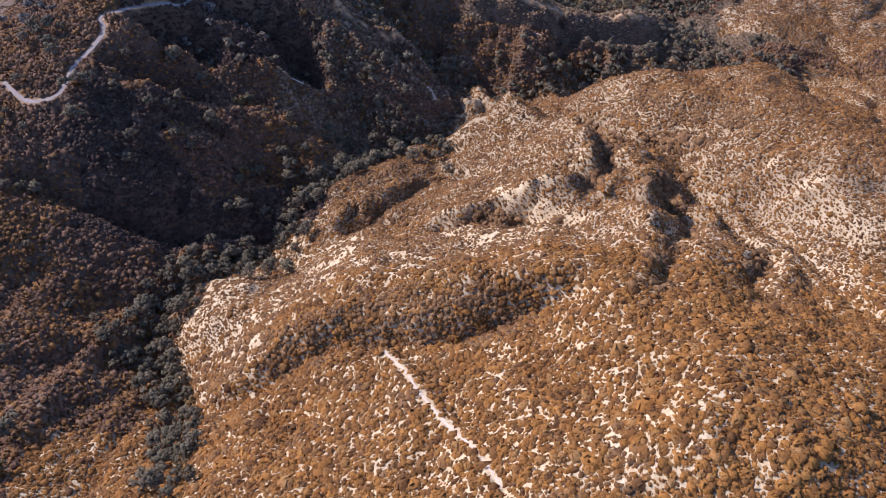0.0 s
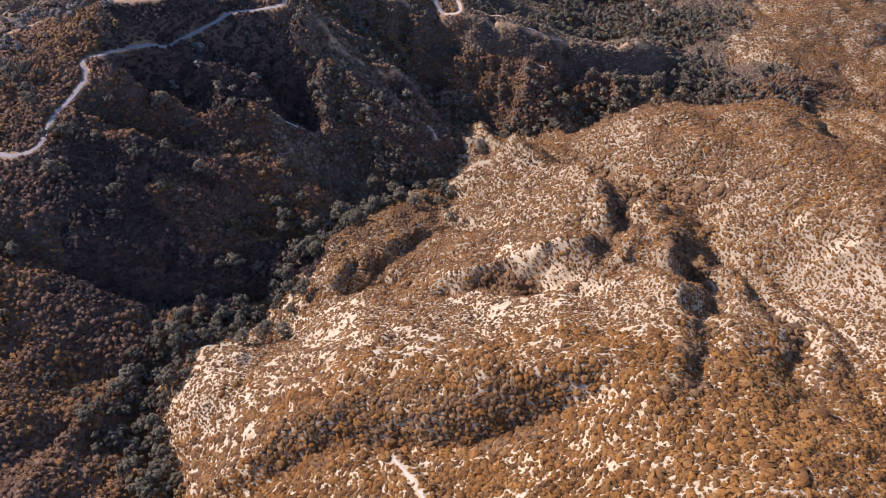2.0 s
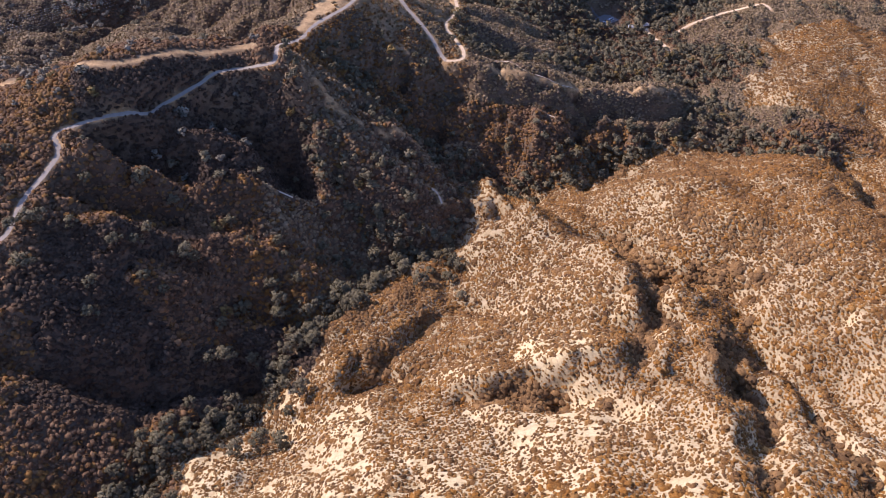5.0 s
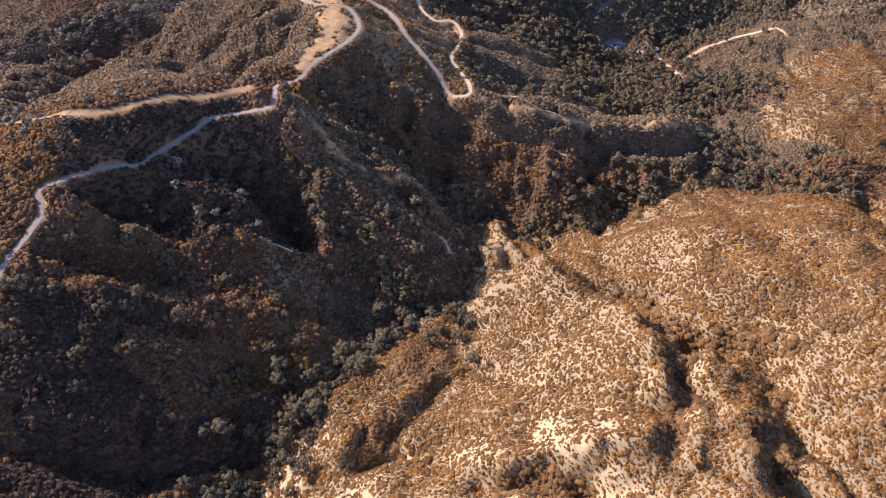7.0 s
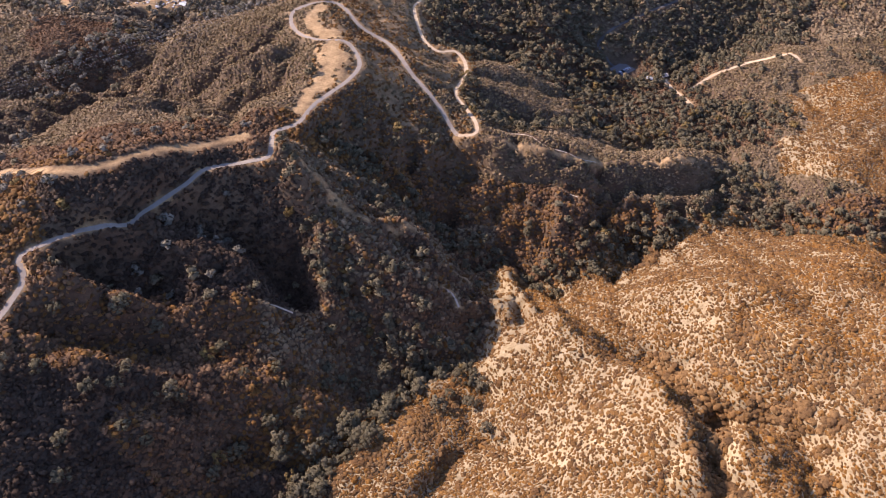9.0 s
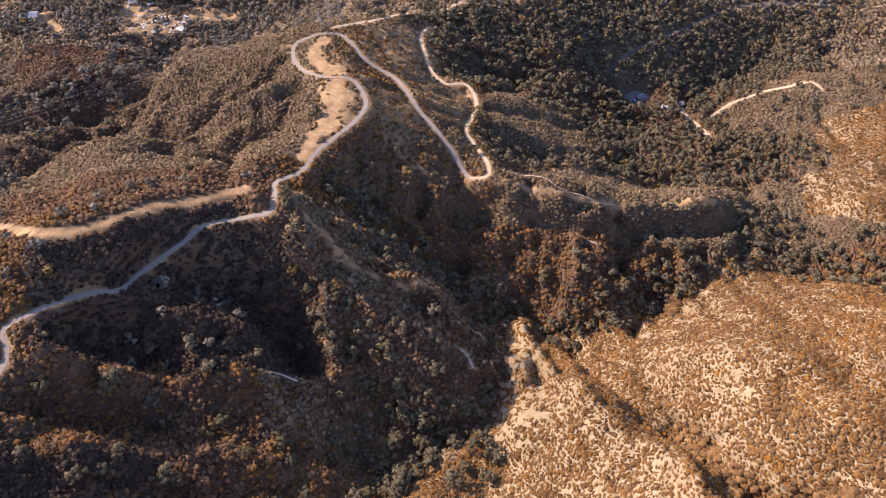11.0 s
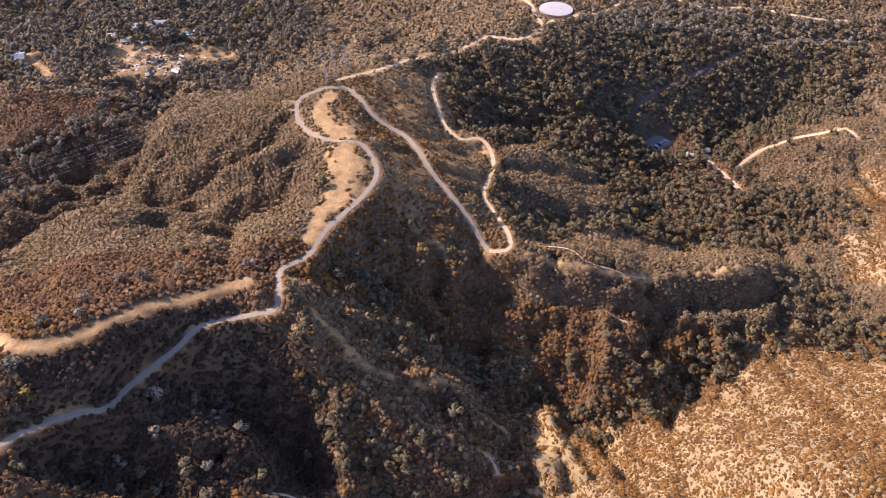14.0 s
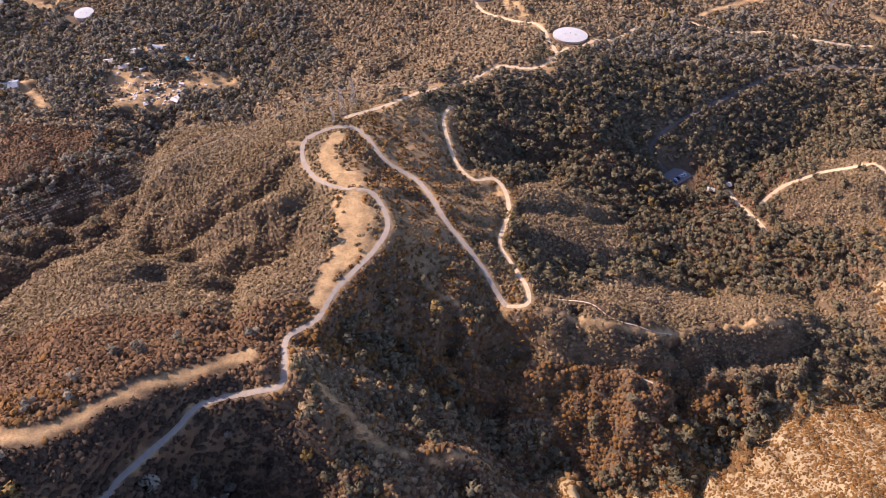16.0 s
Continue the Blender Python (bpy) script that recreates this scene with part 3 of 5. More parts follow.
level("road_slope", (-69, 376, 141), (-62, 453, 149), (-50, 423, 129), (-41, 370, 123), (-25, 456, 132), (31, 396, 84), (47, 435, 107))
level("flank", (-339, 609, 71), (-267, 383, 172), (-265, 567, 96), (-226, 580, 115), (-209, 534, 108), (-189, 408, 173), (-171, 551, 128), (-168, 366, 193), (-163, 460, 141), (-154, 579, 145), (-131, 594, 147), (-130, 476, 152))
level("bench", (51, 480, 101), (124, 452, 96), (129, 475, 83), (192, 438, 69), (197, 470, 83), (312, 491, 55), (332, 474, 86))
level("valley_low", (-32, 554, 133), (85, 595, 66), (139, 592, 40), (185, 520, 39), (192, 587, 29), (238, 570, 32), (248, 607, 31))
level("valley_high", (-27, 688, 94), (44, 688, 49), (108, 702, 66), (202, 684, 5), (225, 742, 31))
outline("woods", (-13, 731), (34, 756), (66, 754), (97, 786), (132, 819), (188, 852), (268, 894), (315, 881), (395, 845), (458, 863), (390, 687), (381, 698), (350, 717), (318, 687), (285, 667), (258, 610), (256, 584), (298, 573), (324, 565), (299, 516), (251, 535), (188, 549), (153, 549), (144, 574), (94, 640), (59, 647), (5, 621), (-23, 651), (-22, 688))
outline("woods", (-600, 1037), (-561, 1034), (-438, 943), (-391, 985), (-301, 1014), (-216, 1020), (-177, 930), (-144, 870), (-163, 824), (-207, 791), (-240, 774), (-272, 712), (-296, 691), (-326, 743), (-364, 745), (-394, 719), (-446, 720))
outline("scrub_shade", (-446, 720), (-394, 719), (-348, 731), (-291, 678), (-301, 634), (-310, 614), (-317, 591), (-357, 582), (-388, 577))
outline("yard", (-377, 811), (-367, 817), (-341, 823), (-317, 816), (-291, 833), (-269, 837), (-249, 824), (-261, 809), (-277, 786), (-293, 764), (-315, 748), (-351, 746), (-367, 768))
outline("yard", (-397, 838), (-392, 841), (-367, 841), (-363, 833), (-368, 826), (-354, 827), (-350, 824), (-356, 817), (-364, 823), (-373, 824), (-389, 829))
outline("yard", (-366, 859), (-359, 869), (-341, 881), (-328, 872), (-314, 855), (-313, 845), (-322, 844), (-331, 854), (-341, 860), (-347, 851), (-356, 847))
outline("yard", (-314, 861), (-303, 864), (-298, 846), (-308, 842))
outline("yard", (-464, 797), (-447, 802), (-443, 784), (-443, 778), (-450, 781))
outline("yard", (-439, 773), (-431, 767), (-413, 746), (-409, 730), (-418, 739), (-430, 756))
outline("yard", (-423, 796), (-417, 794), (-407, 780), (-409, 777), (-418, 785))
outline("yard", (-550, 1004), (-537, 1012), (-507, 978), (-506, 964), (-526, 969))
outline("yard", (-532, 1031), (-494, 1031), (-480, 1015), (-485, 970), (-503, 990), (-528, 1017))
outline("yard", (-535, 967), (-515, 961), (-511, 944), (-523, 949))
outline("yard", (-96, 643), (-88, 663), (-76, 692), (-57, 718), (-29, 749), (-29, 729), (-52, 698), (-70, 667), (-82, 642))
outline("yard", (-151, 600), (-140, 600), (-134, 582), (-140, 579))
outline("yard", (-3, 599), (14, 604), (25, 588), (20, 564), (14, 577), (-1, 586))
outline("yard", (-30, 696), (-21, 705), (-17, 685), (-27, 675))
outline("yard", (41, 956), (58, 947), (73, 893), (79, 862), (83, 813), (77, 810), (66, 859), (54, 884), (39, 933))
outline("yard", (76, 786), (93, 792), (84, 775), (74, 755), (66, 755))
outline("yard", (-119, 584), (-106, 602), (-107, 579), (-106, 562), (-90, 556), (-84, 534), (-111, 539), (-120, 562))
outline("yard", (-108, 526), (-83, 527), (-75, 499), (-76, 478), (-92, 457), (-105, 429), (-112, 430), (-107, 466), (-100, 495))
# two shaded canyon slopes, where the shade goes into the brush colour
outline("scrub_shade", (-241, 218), (-211, 217), (-174, 233), (-159, 214), (-182, 182), (-145, 167), (-75, 188), (-27, 212), (10, 256), (28, 219), (-43, 151), (-85, 120), (-223, 108))
outline("scrub_shade", (-241, 324), (-215, 325), (-163, 362), (-124, 375), (-120, 358), (-96, 335), (-85, 285), (-227, 263))
outline("open", (13, 475), (47, 484), (121, 528), (218, 526), (256, 505), (228, 450), (187, 432), (135, 404), (58, 406), (7, 427))
outline("open", (-292, 753), (-121, 595), (-98, 500), (-104, 419), (-197, 434), (-226, 334), (-249, 340), (-355, 495), (-298, 568))
outline("dry", (-101, 606), (-70, 658), (-27, 695), (-13, 639), (9, 605), (13, 540), (-1, 520), (-25, 539), (-50, 563), (-71, 580))
outline("open", (-111, 614), (-70, 663), (-27, 701), (-16, 637), (9, 602), (13, 540), (6, 496), (-26, 480), (-62, 480), (-90, 563))
outline("open", (28, 607), (56, 628), (95, 610), (129, 576), (99, 534), (41, 517), (26, 546))
outline("dry", (-87, 530), (-65, 545), (-29, 529), (-27, 446), (-48, 469), (-66, 476), (-79, 474), (-75, 504))
outline("dry", (-112, 583), (-90, 571), (-80, 544), (-102, 529), (-112, 562))


def lattice(ix, iy, seed):
    h = (ix.astype(np.int64) * 374761393 + iy.astype(np.int64) * 668265263 + seed * 974634773) & 0xFFFFFFFF
    h = ((h ^ (h >> 13)) * 1274126177) & 0xFFFFFFFF
    return ((h ^ (h >> 16)) & 0xFFFFFF) / float(0xFFFFFF)


def value_noise(x, y, size, seed):
    """Smooth noise from -1 to 1 with lumps of that size in metres."""
    u, v = x / size, y / size
    i, j = np.floor(u), np.floor(v)
    a, b = u - i, v - j
    a, b = a * a * a * (a * (a * 6 - 15) + 10), b * b * b * (b * (b * 6 - 15) + 10)
    low = lattice(i, j, seed) * (1 - a) + lattice(i + 1, j, seed) * a
    high = lattice(i, j + 1, seed) * (1 - a) + lattice(i + 1, j + 1, seed) * a
    return 2 * (low * (1 - b) + high * b) - 1


def fractal(x, y, size, seed, octaves=4, gain=0.5):
    return sum(gain ** k * value_noise(x, y, size / 2 ** k, seed + 17 * k) for k in range(octaves))


def dense(line, step):
    """Points along a line of x, y, z at steps of that many metres."""
    p = np.array(line, float)
    out = []
    for a, b in zip(p[:-1], p[1:]):
        k = max(1, int(round(np.linalg.norm((b - a)[:2]) / step)))
        out += [a + (b - a) * i / k for i in range(k)]
    return np.array(out + [p[-1]])


def smooth_line(line, step=4.0):
    """A rounded course through the given points."""
    p = np.array(line, float)
    p = np.vstack([2 * p[0] - p[1], p, 2 * p[-1] - p[-2]])
    out = []
    for a, b, c, d in zip(p[:-3], p[1:-2], p[2:-1], p[3:]):
        k = max(2, int(np.linalg.norm((c - b)[:2]) / step))
        for i in range(k):
            s = i / k
            out.append(0.5 * (2 * b + (c - a) * s + (2 * a - 5 * b + 4 * c - d) * s * s + (3 * b - a - 3 * c + d) * s ** 3))
    return np.array(out + [p[-2]])


def near_line(x, y, line):
    """Distance to a line and the height of its nearest place."""
    best, height = np.full(x.shape, 1e9), np.zeros(x.shape)
    for a, b in zip(line[:-1], line[1:]):
        d = (b - a)[:2]
        s = np.clip(((x - a[0]) * d[0] + (y - a[1]) * d[1]) / max(1e-6, d @ d), 0, 1)
        r = np.hypot(x - a[0] - s * d[0], y - a[1] - s * d[1])
        closer = r < best
        best, height = np.where(closer, r, best), np.where(closer, a[2] + s * (b[2] - a[2]), height)
    return best, height


def merged(lines, step, gap):
    """Places along all lines, leaving out those that nearly coincide."""
    kept = np.zeros((0, 3))
    for line in lines:
        for k in dense(line, step):
            if not len(kept) or np.min((kept[:, 0] - k[0]) ** 2 + (kept[:, 1] - k[1]) ** 2) > gap * gap:
                kept = np.vstack([kept, k])
    return kept


knots = merged(LINES.values(), 16.0, 6.0)
# hills round about, which close the place beyond the view
round_about = []
for i in range(28):
    a = 2 * math.pi * i / 28
    for r, h in ((1250, 40), (2000, 140), (3600, 60), (6500, 0)):
        behind = math.cos(a) < -0.3 and r < 2500
        round_about.append((r * math.sin(a), 350 + r * math.cos(a), h + 45 * math.sin(5 * a + r) + (170 if behind else 0)))
knots = np.vstack([knots, round_about])
count = len(knots)


def far_apart(ax, ay, bx, by):
    return np.sqrt((ax[:, None] - bx[None]) ** 2 + (ay[:, None] - by[None]) ** 2 + 9.0)


system = np.zeros((count + 3, count + 3))
system[:count, :count] = -far_apart(knots[:, 0], knots[:, 1], knots[:, 0], knots[:, 1]) + 1.0 * np.eye(count)
system[:count, count:] = np.c_[np.ones(count), knots[:, :2] / 500]
system[count:, :count] = system[:count, count:].T
weights = np.linalg.solve(system, np.r_[knots[:, 2], 0, 0, 0])


def base_height(x, y):
    flat_x, flat_y, out = x.ravel(), y.ravel(), np.zeros(x.size)
    for s in range(0, x.size, 20000):
        fx, fy = flat_x[s:s + 20000], flat_y[s:s + 20000]
        out[s:s + 20000] = -far_apart(fx, fy, knots[:, 0], knots[:, 1]) @ weights[:count] + np.c_[np.ones(len(fx)), fx / 500, fy / 500] @ weights[count:]
    return out.reshape(x.shape)


def inside(x, y, corners):
    """Whether places lie in an outline."""
    odd = np.zeros(np.shape(x), bool)
    for (ax, ay), (bx, by) in zip(corners, corners[1:] + corners[:1]):
        odd ^= ((ay > y) != (by > y)) & (x < (bx - ax) * (y - ay) / (by - ay + 1e-9) + ax)
    return odd


# the edge of the bare hill before the canyon
BARE_HILL = [(-165, -400), (-165, -70), (-140, -30), (-122, -30), (-128, -8), (-150, 30), (-150, 80), (-120, 112), (-88, 160), (-50, 214), (-24, 255), (20, 275), (38, 300), (44, 362), (75, 352), (110, 370), (150, 394), (195, 415), (250, 430), (340, 395), (700, 395), (700, -400)]
STEP = 3.0
X0, X1, Y0, Y1 = -660.0, 600.0, -240.0, 1098.0
core_x, core_y = np.arange(X0, X1 + 1, STEP), np.arange(Y0, Y1 + 1, STEP)
away = np.cumsum(STEP * 1.36 ** np.arange(1, 20))
grid_x = np.r_[X0 - away[::-1], core_x, X1 + away]
grid_y = np.r_[Y0 - away[::-1], core_y, Y1 + away]
gx, gy = np.meshgrid(grid_x, grid_y)
gz = base_height(gx, gy)
rough = np.clip((gy + 200) / 100, 0.4, 1.0)
warp_x, warp_y = gx + 9 * fractal(gx, gy, 40, 5, 2), gy + 9 * fractal(gx, gy, 40, 6, 2)
ridged = 1 - 2.2 * np.abs(value_noise(warp_x, warp_y, 52, 9)) + 0.55 * (1 - 2.2 * np.abs(value_noise(warp_x, warp_y, 24, 10)))
hilly = np.where(inside(gx + 10 * fractal(gx, gy, 30, 95, 2), gy, BARE_HILL), 1.0, 0.0)
gz += hilly * 2.6 * fractal(gx, 0.8 * gy, 34, 96, 3, 0.55)
gz += rough * (1.3 * fractal(gx, gy, 24, 3, 4, 0.6) + np.where((gy > 430) & (gx < -90), 1.2, np.where(gy > 430, 2.4, 1.8)) * (ridged - 0.4))


def carve(line, depth, width):
    """Deepens a gully (or, with a negative depth, sharpens a crest) along its line."""
    near = (gx > line[:, 0].min() - 60) & (gx < line[:, 0].max() + 60) & (gy > line[:, 1].min() - 60) & (gy < line[:, 1].max() + 60)
    r, _ = near_line(gx[near], gy[near], line)
    r = r * (1 + 0.4 * fractal(gx[near], gy[near], 14, 21, 3)) + 2.0 * fractal(gx[near], gy[near], 9, 22, 2)
    gz[near] -= depth * np.clip(1 - np.abs(r) / width, 0, 1) ** 1.25


for name, depth, width in (("gully_first", 7.0, 16), ("gully_second", 9.0, 14), ("east_gully", 2.5, 12), ("south_gully", 2.5, 11), ("knoll_gully", 7.0, 14), ("pinnacle_back", 8.0, 13),
                           ("canyon_floor", 6.0, 20), ("north_floor", 4.0, 20), ("face_hollow", 4.0, 22), ("hollow_north", 5.0, 22), ("west_flank_gully", 5.0, 18), ("west_hollow", 5.0, 22), ("east_gap", 5.0, 16),
                           ("spur_second", -5.0, 13), ("spur_third", -5.0, 12), ("trail_spur", -3.0, 14), ("pinnacle_spur", -7.0, 10), ("knoll_crest", -4.5, 14), ("east_rib", -4.0, 10), ("face_rib", -4.0, 22),
                           ("face_rib_west", -3.0, 18), ("rib_north", -3.0, 18), ("saddle_spur", -2.5, 18), ("west_ridge", -4.0, 16), ("west_lower", -4.0, 16), ("west_flank_rib", -3.0, 18)):
    carve(LINES[name], depth, width)
for line, depth, width in RILLS:
    carve(line, depth, width)


def shifted(a, dj, di):
    return np.roll(np.roll(a, dj, 0), di, 1)


def erode(depth, start, steep):
    """Cuts branching runnels where rain would gather on the slopes."""
    o = len(away)
    z = gz[o:-o, o:-o]
    soft = (z + shifted(z, 1, 0) + shifted(z, -1, 0) + shifted(z, 0, 1) + shifted(z, 0, -1)) / 5
    ways = [(dj, di) for dj in (-1, 0, 1) for di in (-1, 0, 1) if dj or di]
    drops = np.stack([(soft - shifted(soft, dj, di)) / math.hypot(dj, di) for dj, di in ways])
    best = drops.argmax(0)
    jj, ii = np.indices(z.shape)
    step_j, step_i = np.array([w[0] for w in ways])[best], np.array([w[1] for w in ways])[best]
    to = np.clip(jj - step_j, 0, z.shape[0] - 1) * z.shape[1] + np.clip(ii - step_i, 0, z.shape[1] - 1)
    to = np.where(drops.max(0) > 0, to, -1).ravel().tolist()
    water = [1.0] * z.size
    for k in np.argsort(-soft.ravel()).tolist():
        if to[k] >= 0:
            water[to[k]] += water[k]
    water = np.array(water).reshape(z.shape) * STEP * STEP
    cut = depth * np.clip(np.log2(water / start) / 4, 0, 1) * np.clip(1.6 - water / 60000, 0.3, 1)
    for _ in range(7):
        for dj, di in ways:
            cut = np.maximum(cut, shifted(cut, dj, di) - steep * STEP * math.hypot(dj, di))
    cut = (2 * cut + shifted(cut, 1, 0) + shifted(cut, -1, 0) + shifted(cut, 0, 1) + shifted(cut, 0, -1)) / 6
    z += 0.35 * depth - cut


o = len(away)
erode(6.5 - 2.0 * hilly[o:-o, o:-o], 350.0, 0.55)


def ground_height(x, y):
    u, v = (np.asarray(x, float) - X0) / STEP, (np.asarray(y, float) - Y0) / STEP
    o = len(away)
    i, j = np.clip(u.astype(int), 0, len(core_x) - 2), np.clip(v.astype(int), 0, len(core_y) - 2)
    a, b = u - i, v - j
    i, j = i + o, j + o
    return (gz[j, i] * (1 - a) + gz[j, i + 1] * a) * (1 - b) + (gz[j + 1, i] * (1 - a) + gz[j + 1, i + 1] * a) * b


def settle(reach=36.0, slack=0.13):
    """Lifts or lowers the carved ground gently, so that it meets the known heights."""
    p = np.array(LEVELS, float)
    off = p[:, 2] - 0.7 - ground_height(p[:, 0], p[:, 1])
    apart = np.hypot(p[:, None, 0] - p[None, :, 0], p[:, None, 1] - p[None, :, 1])
    pull = np.linalg.solve(np.exp(-apart / reach) + slack * np.eye(len(p)), off)
    near = (gx > p[:, 0].min() - 150) & (gx < p[:, 0].max() + 150) & (gy > p[:, 1].min() - 150) & (gy < p[:, 1].max() + 150)
    fx, fy, lift = gx[near], gy[near], np.zeros(near.sum())
    for (px, py, _), w in zip(LEVELS, pull):
        lift += w * np.exp(-np.sqrt((fx - px) ** 2 + (fy - py) ** 2 + 16.0) / reach)
    gz[near] += lift


settle()


def within(kind, x, y, ragged=8.0, reach=25.0):
    """Whether places lie in an outline of that kind; the edges are ragged."""
    u, v = x + ragged * fractal(x, y, reach, 93, 2), y + ragged * fractal(x, y, reach, 94, 2)
    found = np.zeros(np.shape(x), bool)
    for corners in OUTLINES[kind]:
        found |= inside(u, v, corners)
    return found


def course(name, step=4.0):
    """A track's rounded course, at the mean height of the ground along it."""
    xy = smooth_line(TRACKS[name], step)
    z = ground_height(xy[:, 0], xy[:, 1])
    pad = np.pad(z, 4, mode="edge")
    return np.c_[xy, np.convolve(pad, np.ones(9) / 9, "valid")]


COURSES = {name: course(name) for name in TRACKS}
WIDTHS = {"mountain_road": 3.4, "switchback_track": 3.0, "ridge_track": 3.6, "tank_track": 4.0, "valley_road": 3.6, "upper_track": 3.6, "houses_track": 4.5, "spur_track": 3.0,
          "foot_trail": 1.0, "spur_path": 0.8, "lower_path": 1.0, "face_path": 1.5, "face_path_low": 1.2, "cut_bank": 7.0, "pad_upper": 8.0, "pad_lower": 7.0}
for name, width in WIDTHS.items():
    near = (gx > COURSES[name][:, 0].min() - 30) & (gx < COURSES[name][:, 0].max() + 30) & (gy > COURSES[name][:, 1].min() - 30) & (gy < COURSES[name][:, 1].max() + 30)
    r, h = near_line(gx[near], gy[near], COURSES[name])
    blend = np.clip(1 - (r - width * 0.5 - 1.6) / (2.0 + width * 0.6), 0, 1)
    gz[near] = gz[near] * (1 - blend) + h * blend
for cx, cy, half in ((197, 685, 13), (103, 832, 22), (18, 971, 22), (-463, 963, 18)):
    r = np.hypot(gx - cx, gy - cy)
    blend = np.clip(1 - (r - half) / 10, 0, 1)
    gz = gz * (1 - blend) + float(ground_height(cx, cy)) * blend


# the bare sandstone hill before the canyon, and the bare slope beyond it
BARE_SLOPE = [(292, 470), (310, 540), (345, 600), (420, 620), (520, 600), (520, 430), (380, 420)]


FIN = [(38, 368), (52, 366), (60, 340), (50, 262), (18, 256), (30, 300)]


def bare_ground(x, y):
    """Whether a place lies on the pale, thinly grown slopes; their edges are ragged."""
    u, v = x + 16 * fractal(x, y, 34, 91, 3), y + 16 * fractal(x, y, 34, 92, 3)
    return inside(u, v, BARE_HILL) | inside(u, v, BARE_SLOPE) | inside(x, y, FIN)


# places where the brush closes to a mat on the hill, and where it thins out: x, y, reach
MATS = [(66, 263, 9), (86, 274, 9), (103, 272, 8), (118, 259, 8), (57, 230, 11), (43, 227, 9), (108, 193, 12), (119, 181, 9), (159, 230, 16), (172, 224, 16), (186, 215, 15), (166, 247, 14), (223, 279, 15), (231, 258, 15), (242, 249, 14),
        (186, 277, 13), (202, 198, 12), (148, 131, 10), (150, 152, 9), (203, 165, 10), (49, 158, 10), (33, 153, 9), (205, 224, 14)]
THIN = [(145, 277, 11), (137, 301, 12), (114, 285, 9), (151, 262, 8), (92, 150, 18), (62, 135, 18), (108, 158, 12), (86, 191, 17), (31, 122, 12), (39, 118, 12), (41, 253, 12), (129, 138, 9), (196, 134, 11), (142, 165, 9), (236, 215, 10), (150, 332, 14), (190, 330, 14), (128, 342, 10), (222, 328, 13), (335, 520, 38), (400, 525, 42), (470, 520, 42)]


def patches(x, y, places):
    """How far a place lies within soft round patches."""
    u, v = x + 5 * fractal(x, y, 14, 81, 3), y + 5 * fractal(x, y, 14, 82, 3)
    cover = np.zeros(np.shape(x))
    for px, py, reach in places:
        cover = np.maximum(cover, np.clip(1.6 - np.hypot(u - px, v - py) / reach, 0, 1))
    return cover


def barren(x, y):
    """How much soil shows on the hill: most on the slopes that face the sun, least where the brush closes to a mat."""
    near_hill = np.clip((90 - y) / 50, 0, 1)
    zone = 1.1 * fractal(x, y, 40, 33, 3) + 0.2 * np.clip((y - 180) / 60, 0, 1) + 0.7 * np.clip((y - 10) / 60, -1.2, 0.7)
    zone -= 1.15 * np.clip((x - 85) / 60, 0, 1) * np.clip((340 - y) / 60, 0, 1) + 0.25 * np.clip((20 - y) / 20, 0, 1)
    turned = (ground_height(x + 7, y) - ground_height(x - 7, y)) / 14 - 0.5 * (ground_height(x, y + 7) - ground_height(x, y - 7)) / 14
    zone += 2.0 * np.clip(turned - 0.84, -0.6, 0.45)
    zone += 0.75 * near_hill * (fractal(x, y, 14, 37, 2) - 0.12) - 1.1 * patches(x, y, MATS) + 0.7 * patches(x, y, THIN)
    return np.clip(0.45 + 1.5 * zone, 0, 0.88 + 0.25 * near_hill)


bare = np.where(bare_ground(gx, gy), 1.0, 0.0)
patch = fractal(gx, gy, 60, 71, 3)
bare *= np.where((gy < -118) | (gx < -200 - 0.33 * (gy + 120)) | (gx > np.where(gy < 330, 214 + 0.45 * (gy + 120), 515)), 0.25, 1.0)
litter = np.clip(0.95 - bare * (0.5 + 0.42 * np.clip(2.0 * barren(gx, gy) + (100 - gy) / 60, 0, 1)) + 0.1 * patch, 0, 1)
graded = np.zeros(gx.shape)
for name, width in (("mountain_road", 6), ("switchback_track", 8), ("ridge_track", 8), ("tank_track", 8), ("upper_track", 5), ("houses_track", 7), ("spur_track", 6), ("cut_bank", 8), ("cut_rim", 4), ("pad_upper", 14),
                    ("pad_lower", 10), ("estate_yard", 16), ("estate_drive", 9), ("estate_top", 14), ("upper_yard", 6), ("corner_yard", 10), ("lower_path", 4), ("face_path", 3), ("rib_scar", 4), ("bench_scar", 4)):
    near = (gx > COURSES[name][:, 0].min() - 30) & (gx < COURSES[name][:, 0].max() + 30) & (gy > COURSES[name][:, 1].min() - 30) & (gy < COURSES[name][:, 1].max() + 30)
    r = near_line(gx[near], gy[near], COURSES[name])[0] + 2.5 * fractal(gx[near], gy[near], 9, 77, 2)
    graded[near] = np.maximum(graded[near], np.clip(1.3 - r / (width * 0.5), 0, 1))


graded = np.maximum(graded, np.where(within("yard", gx, gy, 2.0, 6.0), np.clip(0.75 + 0.6 * fractal(gx, gy, 12, 78, 3), 0.2, 1), 0.0))
graded = np.maximum(graded, np.where(within("dry", gx, gy), 0.45, 0.0))


